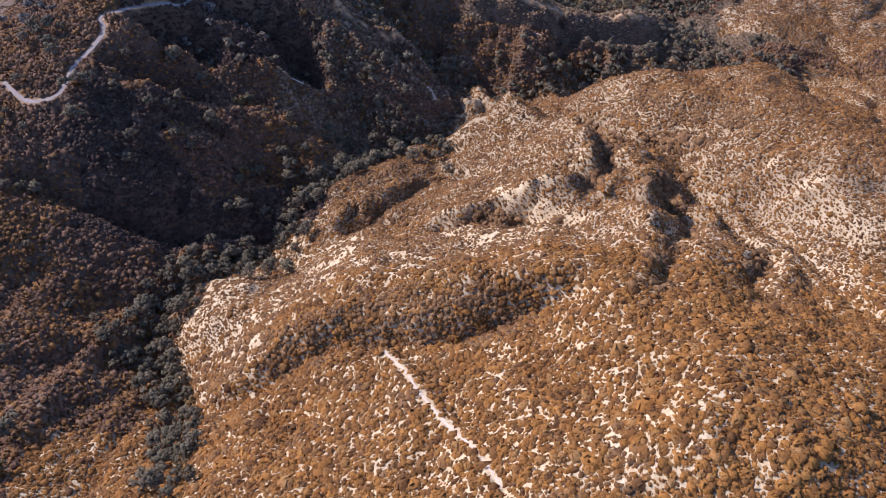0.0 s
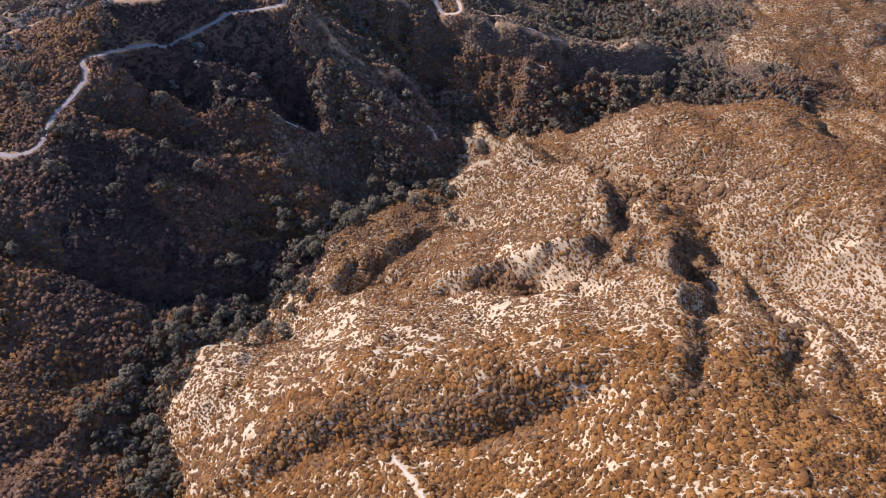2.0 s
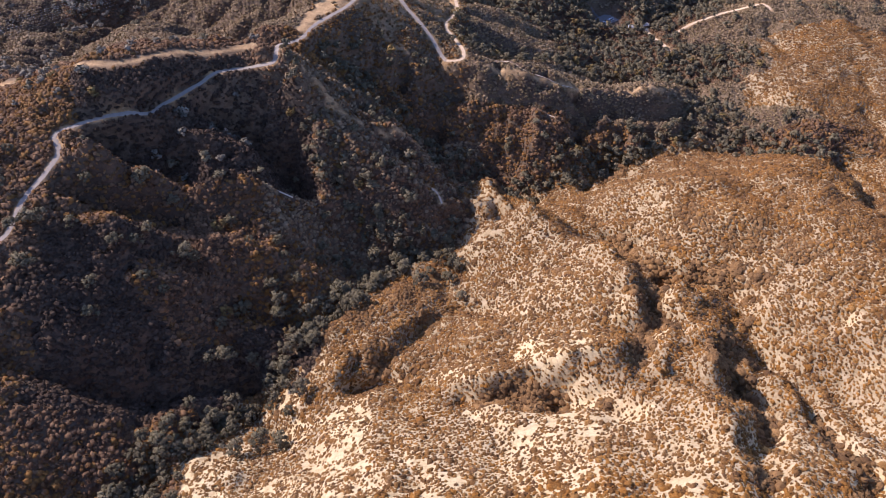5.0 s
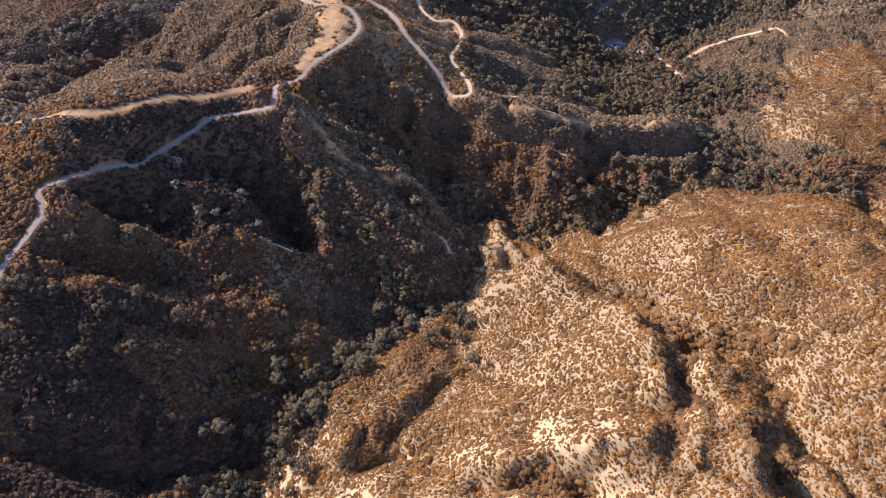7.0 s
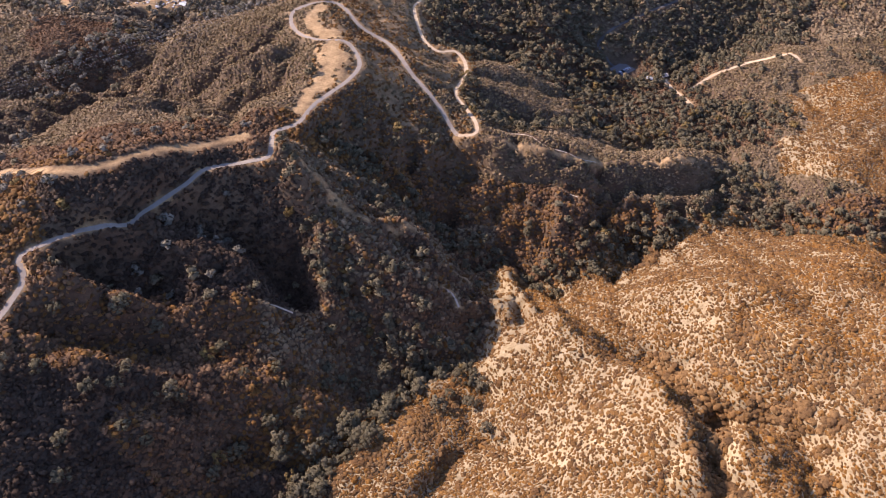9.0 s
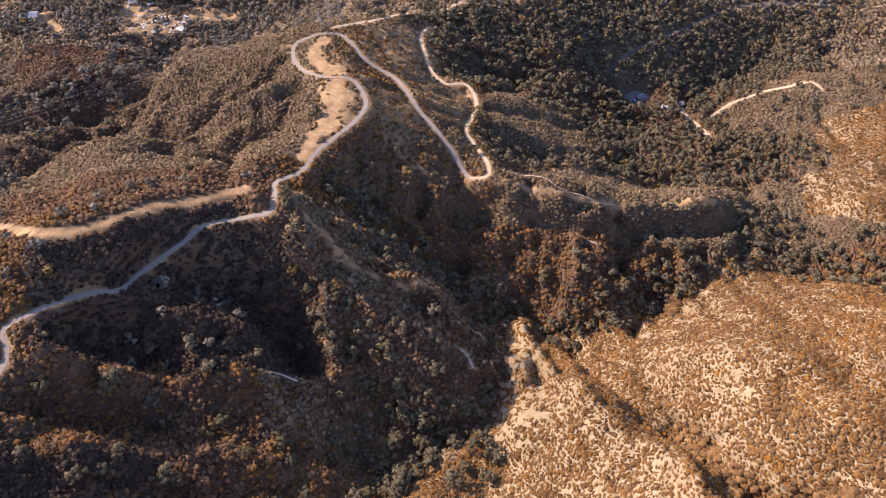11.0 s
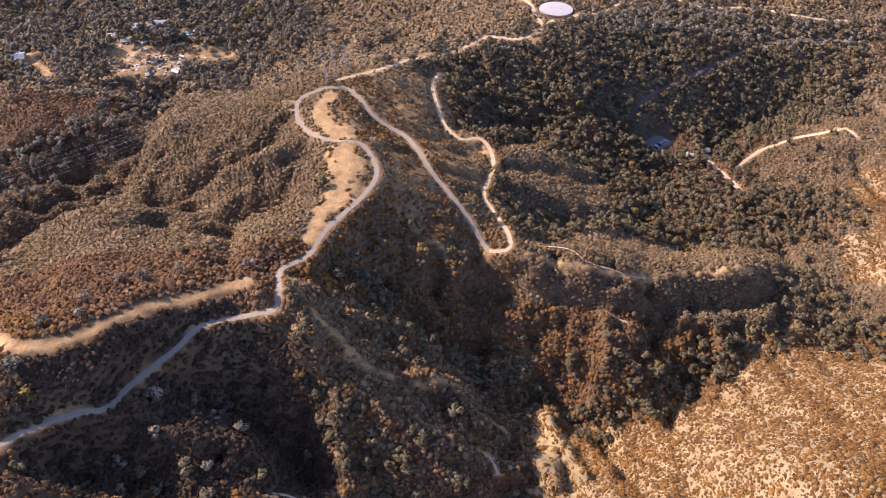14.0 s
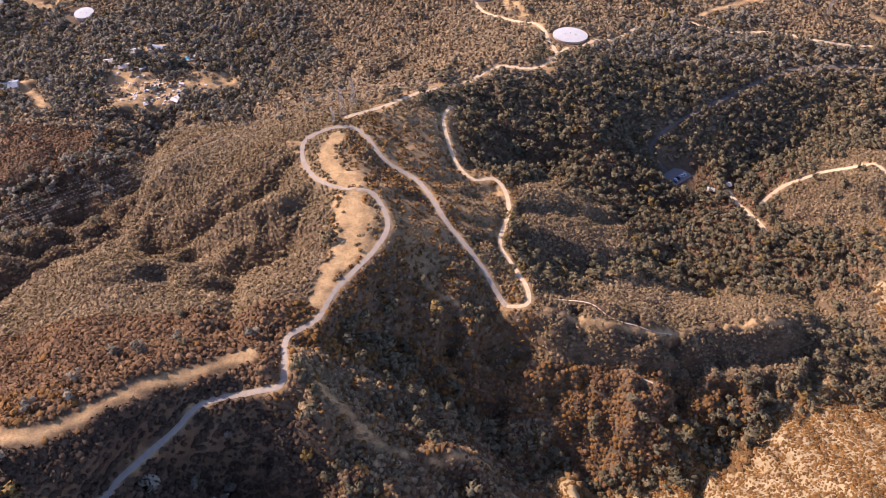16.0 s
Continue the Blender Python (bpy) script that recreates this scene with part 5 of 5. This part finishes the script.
WOODS = ("canyon_floor", "north_floor", "tree_valley", "parking_slope", "saddle_valley", "houses_spur_low", "north_wall", "far_creek", "hollow_north", "west_creek", "estate_bench", "east_valley_wall", "east_flank_low",
         "face_hollow")
REACH = (16, 22, 34, 30, 24, 30, 22, 50, 14, 26, 40, 60, 26, 10)
x, y = spread(-120, 1090, 7.2)
wood = np.min([near_line(x, y, LINES[n])[0] / reach for n, reach in zip(WOODS, REACH)], axis=0)
ok = ((wood + 0.35 * fractal(x, y, 30, 81, 3) < 0.95) & (rng.random(len(x)) < 0.8)) | (~bare_ground(x, y) & (rng.random(len(x)) < np.where((y > 180) & (y < 470), 0.11, 0.05))) | (within("woods", x, y) & (rng.random(len(x)) < 0.9))
ok &= ~within("open", x, y) & ~inside(x + 3, y, FIN) & ~inside(x - 5, y, FIN) & clear(x, y, 3.6) & ~(bare_ground(x, y) & (wood > 0.6))
x, y = x[ok], y[ok]
kinds = [oak(k, (7.0, 8.5, 9.5, 11.0, 8.0)[k], (OAK_LEAF, OAK_LEAF, OAK_GREY, OAK_LEAF, OAK_GOLD)[k]) for k in range(5)]
LABELS = ("dark green live oak in the canyon bottom", "dark green live oak in the canyon bottom", "grey-green oak with a loose crown", "large dark live oak with a broad crown", "yellowing oak with an autumn crown")
OAK_SPOTS = [(-116, 111, 0), (-108, 125, 2), (-94, 102, 3), (-95, 146, 2), (-81, 122, 0), (-74, 134, 2), (-81, 101, 3), (-123, 123, 2), (-140, 126, 0), (-64, 192, 2), (-55, 207, 3), (-41, 226, 2), (-161, 81, 0), (-165, 71, 2), (-155, 86, 3), (-20, 246, 2), (1, 238, 0), (22, 212, 2), (14, 231, 3), (-6, 230, 2), (-124, 101, 0), (-106, 96, 2), (19, 549, 4), (14, 524, 4), (23, 497, 4), (160, 635, 4), (163, 611, 4), (270, 572, 4), (294, 567, 4), (209, 549, 4), (188, 548, 4), (160, 557, 4), (298, 587, 4)]
OAK_SPOTS += [(247, 581, 4), (-103, 342, 4), (-104, 341, 4), (-24, 269, 2), (-47, 304, 2), (-79, 299, 2), (-15, 296, 2), (-43, 263, 2), (-34, 271, 2)]
x, y = np.r_[[p[0] for p in OAK_SPOTS], x], np.r_[[p[1] for p in OAK_SPOTS], y]
order = np.argsort(np.r_[np.full(len(OAK_SPOTS), -1e6), y[len(OAK_SPOTS):]], kind="stable")
made = 0
for i in order:
    if made >= 290:
        break
    k = OAK_SPOTS[i][2] if i < len(OAK_SPOTS) else int(rng.choice(5, p=(0.27, 0.27, 0.2, 0.21, 0.05)))
    tree = kinds[k]
    m = pose(x[i], y[i], float(ground_height(x[i], y[i])) - 0.2, 0, 0, rng.uniform(0, 360))
    if tree.get("label"):
        tree = copy_thing(tree, m)
    else:
        tagged(tree, LABELS[k], "tree", "canyon oaks")
        tree.matrix_basis = m
    s = rng.uniform(0.85, 1.35)
    tree.scale = (s, s, s * rng.uniform(0.85, 1.1))
    made += 1
rest = order[made:]
lot = rng.random(len(rest))
# far and left-hand woods get the leaves with haze in their colour
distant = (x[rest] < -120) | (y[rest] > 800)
for name, leaf, choice in (("valley_oaks", OAK_LEAF, ~distant & (lot < 0.72)), ("far_oaks", OAK_HAZE, distant & (lot < 0.72)), ("grey_oaks", OAK_GREY, (lot >= 0.72) & (lot < 0.975)), ("gold_oaks", OAK_GOLD, lot >= 0.975)):
    pick = rest[choice]
    px, py, pz, ps = [], [], [], []
    for i in pick:
        h = rng.uniform(6.0, 11.0)
        g = float(ground_height(x[i], y[i]))
        n = 6
        a = rng.uniform(0, 2 * math.pi, n)
        d = h * 0.33 * np.sqrt(rng.random(n))
        px += list(x[i] + np.cos(a) * d)
        py += list(y[i] + np.sin(a) * d)
        pz += list(g + h * rng.uniform(0.3, 0.75, n) - d * 0.2)
        ps += list(h * rng.uniform(0.15, 0.27, n))
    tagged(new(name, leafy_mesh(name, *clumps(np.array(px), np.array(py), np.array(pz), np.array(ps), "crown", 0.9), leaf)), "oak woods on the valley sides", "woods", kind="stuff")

# ---- built things ----
STEEL = plain("galvanised_steel", (0.30, 0.27, 0.23), 0.6, 0.3, 0.1, 2.0)
CABLE = plain("bare_conductor", (0.42, 0.40, 0.38), 0.5, 0.3, 0.05, 2.0)
WHITE_ROOF = plain("white_reservoir_cover", (0.52, 0.49, 0.44), 0.7, 0, 0.06, 0.25)
GREY_ROOF = plain("grey_reservoir_cover", (0.42, 0.41, 0.40), 0.7, 0, 0.06, 0.25)
STUCCO = plain("pale_stucco", (0.50, 0.42, 0.33), 0.9)
ROOF_GREY = plain("grey_roofing", (0.34, 0.35, 0.37), 0.8)
ROOF_TAN = plain("tan_roofing", (0.50, 0.42, 0.34), 0.85)
ROOF_WHITE = plain("white_metal_roofing", (0.58, 0.55, 0.50), 0.6, 0.1)
GLASS = plain("dark_window_glass", (0.03, 0.035, 0.04), 0.1, 0, 0.05)
RUBBER = plain("tyre_rubber", (0.02, 0.02, 0.02), 0.8)
POOL = plain("pool_water", (0.06, 0.42, 0.55), 0.08, 0, 0.06)
DOOR_WOOD = plain("brown_door_wood", (0.22, 0.13, 0.08), 0.6)
PAINTS = [plain("car_paint_" + n, c, 0.25, 0.1, 0.03) for n, c in (("white", (0.75, 0.75, 0.74)), ("black", (0.03, 0.03, 0.035)), ("silver", (0.5, 0.51, 0.53)), ("blue", (0.06, 0.09, 0.17)))]


def solid(boxes, bevel=0.0):
    """One mesh from boxes given as centre and size."""
    bm = bmesh.new()
    for (cx, cy, cz), (sx, sy, sz) in boxes:
        bmesh.ops.create_cube(bm, size=1.0, matrix=Matrix.Translation((cx, cy, cz)) @ Matrix.Diagonal((sx, sy, sz, 1)))
    if bevel:
        bmesh.ops.bevel(bm, geom=bm.edges[:], offset=bevel, segments=1, affect="EDGES")
    return bm


def mesh_of(name, bm, mat):
    me = bpy.data.meshes.new(name)
    bm.to_mesh(me)
    bm.free()
    me.materials.append(mat)
    return me


def struts(pairs, radius):
    """One mesh of thin bars between pairs of places."""
    verts, faces = [], []
    for a, b in pairs:
        v, f = tube([a, b], [radius, radius], 4)
        faces += [tuple(i + len(verts) for i in q) for q in f]
        verts += v
    return verts, faces


def standing(name, x, y, turn, label, category, group=""):
    ob = tagged(new(name), label, category, group)
    ob.matrix_basis = pose(x, y, float(ground_height(x, y)), 0, 0, turn)
    return ob


ARMS = ((0.66, 5.2), (0.79, 6.2), (0.92, 4.6))


def pylon(height, name="lattice_tower"):
    """A square lattice tower with three cross arms and strings of insulators."""
    tower = new(name)
    base, neck, top = height * 0.095, height * 0.03, height * 0.012

    def half(z):
        s = z / height
        return base + (neck - base) * s / 0.6 if s < 0.6 else neck + (top - neck) * (s - 0.6) / 0.4
    corners = ((1, 1), (-1, 1), (-1, -1), (1, -1))
    levels = [height * v for v in (0.0, 0.13, 0.25, 0.36, 0.46, 0.54, 0.61, 0.68, 0.75, 0.82, 0.89, 1.0)]
    for cx, cy in corners:
        pts = [(cx * half(z), cy * half(z), z - (0.5 if z == 0 else 0)) for z in levels]
        v, f = tube(pts, [0.11] * len(pts), 4)
        part("leg", sheet_mesh("leg", v, f, STEEL), tower)
    for (ax, ay), (bx, by) in zip(corners, corners[1:] + corners[:1]):
        pairs = []
        for lo, hi in zip(levels[:-1], levels[1:]):
            pairs += [((ax * half(lo), ay * half(lo), lo), (bx * half(hi), by * half(hi), hi)), ((bx * half(lo), by * half(lo), lo), (ax * half(hi), ay * half(hi), hi)),
                      ((ax * half(hi), ay * half(hi), hi), (bx * half(hi), by * half(hi), hi))]
        v, f = struts(pairs, 0.045)
        part("bracing", sheet_mesh("bracing", v, f, STEEL), tower)
    for s, reach in ARMS:
        z = height * s
        h = half(z)
        pairs = []
        for side in (-1, 1):
            tip = (side * reach, 0, z + 0.2)
            pairs += [((side * h, h, z), tip), ((side * h, -h, z), tip), ((side * h, h, z + 1.3), tip), ((side * h, -h, z + 1.3), tip), ((side * reach * 0.5, h * 0.5, z + 0.1), (side * reach * 0.5, -h * 0.5, z + 0.1))]
        v, f = struts(pairs, 0.06)
        arm = part("cross_arm", sheet_mesh("cross_arm", v, f, STEEL), tower)
        for side in (-1, 1):
            v, f = tube([(side * reach, 0, z + 0.2), (side * reach, 0, z - 0.5), (side * reach, 0, z - 1.6)], [0.06, 0.14, 0.1], 6)
            part("insulator", sheet_mesh("insulator", v, f, GLASS), arm, "dark insulator string")
    return tower


TOWER_SPOTS = (((-103, 656), 30, -62), ((-109, 631), 31, -62), ((392, 930), 31, -62), ((404, 905), 31, -62), ((-648, 462), 31, -70), ((-655, 430), 31, -70))
tower = tagged(pylon(30.0), "grey steel lattice transmission tower with three cross arms", "tower", "transmission towers")
tips = []
for i, ((px, py), tall, turn) in enumerate(TOWER_SPOTS):
    m = pose(px, py, float(ground_height(px, py)), 0, 0, turn)
    ob = tower if i == 0 else copy_thing(tower, m)
    ob.matrix_basis = m
    tips.append([m @ Vector((side * reach, 0, 30.0 * s - 1.6)) for s, reach in ARMS for side in (-1, 1)])
small = tagged(pylon(14.0), "small grey lattice mast beside the road bend", "mast")
small.matrix_basis = pose(-115, 618, float(ground_height(-115, 618)), 0, 0, -62)


def cable(a, b, sag):
    v, f = [], []
    pts = [a.lerp(b, i / 24) - Vector((0, 0, 4 * sag * (i / 24) * (1 - i / 24))) for i in range(25)]
    v, f = tube(pts, [0.022] * len(pts), 4)
    return tagged(new("power_cable", sheet_mesh("power_cable", v, f, CABLE)), "thin bare overhead power cable between towers", "cable", "power cables")


for a, b, sag in ((4, 0, 22), (5, 1, 22), (0, 2, 24), (1, 3, 24)):
    for p, q in zip(tips[a], tips[b]):
        cable(p, q, sag)


def disc_mesh(name, radius_x, radius_y, low, high, rise, mat, sides=40):
    """A round or oval drum with a slightly domed top and a rim."""
    v, f = [], []
    rings = ((1.0, low), (1.0, high), (0.985, high + 0.12), (0.97, high + 0.02), (0.55, high + rise * 0.75), (0.02, high + rise))
    for s, z in rings:
        v += [(radius_x * s * math.cos(2 * math.pi * k / sides), radius_y * s * math.sin(2 * math.pi * k / sides), z) for k in range(sides)]
    for i in range(len(rings) - 1):
        for k in range(sides):
            a, b = i * sides + k, i * sides + (k + 1) % sides
            f.append((a, b, b + sides, a + sides))
    return sheet_mesh(name, v, f, mat)


def reservoir(x, y, rx, ry, turn, high, cover, label):
    tank = standing("reservoir", x, y, turn, label, "reservoir")
    part("wall", disc_mesh("wall", rx, ry, -2.5, high, 0.05, STUCCO), tank, "pale concrete tank wall")
    part("cover", disc_mesh("cover", rx * 0.99, ry * 0.99, high + 0.06, high + 0.3, 0.6, cover), tank)
    for k in range(3):
        bm = solid([((rx * 0.3 * (k - 1), ry * 0.2 * (k % 2), high + 0.75), (0.9, 0.9, 0.7))], 0.08)
        part("vent", mesh_of("vent", bm, STEEL), tank, "small grey roof vent")
    return tank


reservoir(103, 832, 18, 13, -8, 1.8, WHITE_ROOF, "low oval reservoir with a white cover")
reservoir(18, 971, 21, 16, 10, 1.8, GREY_ROOF, "low oval reservoir with a grey cover")
reservoir(-456, 960, 11.5, 11.5, 0, 4.0, WHITE_ROOF, "round water tank with a white roof")


def house(x, y, turn, wide, deep, tall, roofing, label):
    """A plain house with a gabled roof, a door and windows with frames."""
    home = standing("house", x, y, turn, label, "house", "houses in the valley")
    bm = solid([((0, 0, tall / 2 - 0.6), (wide, deep, tall + 1.2))])
    part("wall", mesh_of("wall", bm, STUCCO), home)
    w, d, r = wide / 2 + 0.5, deep / 2 + 0.5, deep * 0.22
    bm = bmesh.new()
    ends = []
    for sx in (-w, w):
        ends.append([bm.verts.new(p) for p in ((sx, -d, tall - 0.1), (sx, 0, tall + r), (sx, d, tall - 0.1), (sx, d, tall + 0.12), (sx, 0, tall + r + 0.25), (sx, -d, tall + 0.12))])
    for k in range(6):
        bm.faces.new((ends[0][k], ends[0][(k + 1) % 6], ends[1][(k + 1) % 6], ends[1][k]))
    bm.faces.new(ends[0][::-1])
    bm.faces.new(ends[1])
    bmesh.ops.recalc_face_normals(bm, faces=bm.faces)
    roof = part("roof", mesh_of("roof", bm, roofing), home)
    part("chimney", mesh_of("chimney", solid([((wide * 0.22, deep * 0.1, tall + r + 0.2), (0.7, 0.7, 1.4))], 0.05), STUCCO), roof)
    part("door", mesh_of("door", solid([((0, -deep / 2 - 0.03, 1.0), (1.0, 0.08, 2.05))], 0.02), DOOR_WOOD), home, "brown wooden front door")
    for side in (-1, 1):
        for k in (-0.32, 0.32):
            win = part("window", mesh_of("window", solid([((k * wide, side * (deep / 2 + 0.03), 1.5), (1.6, 0.08, 1.2))], 0.02), STUCCO), home)
            part("pane", mesh_of("pane", solid([((k * wide, side * (deep / 2 + 0.06), 1.5), (1.4, 0.06, 1.0))]), GLASS), win, "dark window pane")
    return home


for hx, hy, turn, wide, deep, tall, roofing, label in (
        (-467, 782, 12, 20, 11, 3.4, ROOF_GREY, "long house with a grey gabled roof among oaks"), (-432, 804, 35, 13, 9, 3.2, ROOF_GREY, "house with a grey roof among oaks"),
        (-360, 855, 20, 13, 8, 3.2, ROOF_WHITE, "house with a pale metal roof beside the yard"), (-342, 864, -8, 16, 9, 3.4, ROOF_GREY, "house with a grey roof beside the pool"),
        (-365, 825, 15, 11, 7, 3.0, ROOF_TAN, "small house with a tan roof"), (-324, 789, 25, 8, 4, 2.6, ROOF_WHITE, "white-roofed shed in the dirt yard"),
        (-323, 758, 20, 6, 4, 2.6, ROOF_WHITE, "small white-roofed shed at the yard's edge"), (-298, 767, -25, 8, 4.5, 2.6, ROOF_WHITE, "white-roofed shed at the yard's edge"),
        (-513, 1012, 15, 14, 9, 3.3, ROOF_WHITE, "house with a white roof on the far hill"), (-551, 1021, -10, 12, 8, 3.2, ROOF_GREY, "grey-roofed house on the far hill"),
        (-500, 948, 10, 9, 5, 2.8, ROOF_WHITE, "pale shed on the far hill"), (-450, 1030, 8, 24, 12, 4.0, ROOF_GREY, "long grey-roofed building behind the water tank"),
        (-565, 980, 30, 11, 8, 3.2, ROOF_TAN, "tan-roofed house on the far hill"), (-384, 834, 10, 9, 6, 3.0, ROOF_TAN, "small tan-roofed house among oaks"),
        (240, 668, 20, 7, 5, 2.8, ROOF_TAN, "small tan-roofed cabin among the oaks"), (222, 660, -15, 6, 4, 2.6, ROOF_WHITE, "small pale cabin among the oaks")):
    house(hx, hy, turn, wide, deep, tall, roofing, label)

pool = standing("swimming_pool", -305, 853, 15, "blue swimming pool with a pale deck", "pool")
part("deck", mesh_of("deck", solid([((0, 0, 0.1), (14, 9, 0.9))], 0.05), STUCCO), pool, "pale paved pool deck")
part("water", mesh_of("water", solid([((0, 0, 0.5), (9, 5, 0.12))], 0.02), POOL), pool, "bright blue pool water")


def car(paint, label, name="car"):
    """A parked car: a shaped body, a glazed cabin and four wheels."""
    auto = tagged(new(name), label, "car", "parked cars")
    bm = solid([((0, 0, 0.62), (4.5, 1.8, 0.62))])
    for v in bm.verts:
        if v.co.z > 0.7:
            v.co.x *= 0.96
            v.co.y *= 0.92
    bmesh.ops.bevel(bm, geom=bm.edges[:], offset=0.1, segments=2, affect="EDGES")
    part("body", mesh_of("body", bm, paint), auto)
    bm = solid([((-0.2, 0, 1.2), (2.6, 1.6, 0.6))])
    for v in bm.verts:
        if v.co.z > 1.2:
            v.co.x = -0.2 + (v.co.x + 0.2) * 0.68
            v.co.y *= 0.85
    cabin = part("cabin", mesh_of("cabin", bm, GLASS), auto, "dark glazed cabin")
    part("roof", mesh_of("roof", solid([((-0.2, 0, 1.52), (1.75, 1.36, 0.06))], 0.02), paint), cabin)
    for wx in (-1.4, 1.4):
        for wy in (-0.82, 0.82):
            v, f = tube([(wx, wy - 0.11, 0.33), (wx, wy + 0.11, 0.33)], [0.33, 0.33], 12)
            wheel = part("wheel", sheet_mesh("wheel", v, f, RUBBER), auto)
            v, f = tube([(wx, wy - 0.12, 0.33), (wx, wy + 0.12, 0.33)], [0.2, 0.2], 10)
            part("rim", sheet_mesh("rim", v, f, STEEL), wheel)
    return auto


lot_z = float(ground_height(197, 685))
lot = new("parking_lot", mesh_of("parking_lot", solid([((0, 0, 0.06), (26, 18, 0.3))], 0.03), LOT))
lot.matrix_basis = pose(199, 688, lot_z, 0, 0, 35)
tagged(lot, "grey asphalt parking area between the oaks", "parking", kind="structure")
for i, (ox, oy, paint, label) in enumerate(((-6.5, -3.5, 0, "white parked car"), (-3.4, -3.4, 1, "black parked car"), (-0.4, -3.6, 2, "silver parked car"), (2.8, -3.4, 0, "white parked car"), (6.0, -3.5, 0, "white parked car"),
                                           (-9.2, -5.0, 3, "dark blue parked car"))):
    auto = car(PAINTS[paint], label + " on the asphalt lot between oaks")
    auto.matrix_basis = pose(199, 688, lot_z + 0.21, 0, 0, 35) @ pose(ox, oy, 0, 0, 0, 90)
for i, (cx, cy, turn, paint) in enumerate(((-330, 781, 20, 0), (-318, 778, 60, 2), (-308, 772, 100, 1), (-340, 776, 40, 0), (-300, 786, 10, 3), (-322, 770, 75, 2))):
    auto = car(PAINTS[paint], ("white", "black", "silver", "dark blue")[paint] + " vehicle parked in the dirt yard")
    auto.matrix_basis = pose(cx, cy, float(ground_height(cx, cy)), 0, 0, turn)

# low earth bars across the graded bench
c = COURSES["cut_bank"]
for k, s in enumerate((0.16, 0.24, 0.29, 0.34, 0.39, 0.45, 0.51)):
    i = int(s * len(c))
    d = c[i + 1, :2] - c[i, :2]
    turn = math.degrees(math.atan2(d[1], d[0])) + 70 + 8 * (k % 3)
    v, f = icosphere(2)
    v = v * np.random.default_rng(k).uniform(0.85, 1.1, (len(v), 1)) * np.array([4.6, 0.65, 0.42])
    bar = new("earth_bar", sheet_mesh("earth_bar", v, f, BANK, True))
    bar.matrix_basis = pose(c[i, 0], c[i, 1], float(ground_height(c[i, 0], c[i, 1])) + 0.02, 0, 0, turn)
    tagged(bar, "low earth bar across the graded bench", "berm", "earth bars")

# trailers and junk in the dirt yard
for tx, ty, turn, long, label in ((-325, 789, 22, 9.0, "long white trailer standing in the dirt yard"), (-347, 826, 40, 7.0, "pale trailer at the edge of the yard"), (-300, 800, -20, 6.0, "white camper trailer in the dirt yard")):
    trailer = standing("trailer", tx, ty, turn, label, "trailer", "yard trailers")
    part("box", mesh_of("box", solid([((0, 0, 1.75), (long, 2.4, 2.3))], 0.12), ROOF_WHITE), trailer)
    part("drawbar", mesh_of("drawbar", solid([((long / 2 + 0.7, 0, 0.55), (1.5, 0.15, 0.12))], 0.02), STEEL), trailer, "steel drawbar")
    for wy in (-1.1, 1.1):
        v, f = tube([(0, wy - 0.12, 0.38), (0, wy + 0.12, 0.38)], [0.38, 0.38], 12)
        part("wheel", sheet_mesh("wheel", v, f, RUBBER), trailer)


def junk(count, near, reach, mat, label, seed):
    """Small boxes, crates and heaps strewn over a yard."""
    r = np.random.default_rng(seed)
    box = np.array([(sx, sy, sz) for sx in (-0.5, 0.5) for sy in (-0.5, 0.5) for sz in (-0.2, 1.0)])
    sides = np.array([(0, 1, 3, 2), (4, 6, 7, 5), (0, 4, 5, 1), (2, 3, 7, 6), (1, 5, 7, 3)])
    verts, faces = [], []
    while len(verts) < count:
        px, py = near[0] + r.normal(0, reach), near[1] + r.normal(0, reach * 0.6)
        if not within("yard", np.array([px]), np.array([py]), 2.0, 6.0)[0]:
            continue
        a = r.uniform(0, 6.3)
        v = box * r.uniform(0.8, 3.2, 3) * np.array([1, 0.8, 0.5]) * r.uniform(0.8, 1.2, (8, 3))
        v = np.c_[v[:, 0] * math.cos(a) - v[:, 1] * math.sin(a) + px, v[:, 0] * math.sin(a) + v[:, 1] * math.cos(a) + py, v[:, 2] + float(ground_height(px, py))]
        faces.append(sides + 8 * len(verts))
        verts.append(v)
    tagged(new("yard_junk", sheet_mesh("yard_junk", np.vstack(verts), np.vstack(faces), mat)), label, "junk", kind="stuff")


junk(36, (-322, 783), 26, ROOF_WHITE, "white and pale junk and crates strewn over the yard", 1)
junk(60, (-318, 785), 30, ROOF_TAN, "tan junk and stacked timber in the yard", 2)
junk(50, (-315, 790), 30, BARK, "dark brown timber and scrap in the yard", 3)
junk(24, (-365, 828), 16, ROOF_WHITE, "pale junk round the small houses", 4)
junk(20, (-340, 862), 16, ROOF_TAN, "tan garden clutter beside the houses", 5)
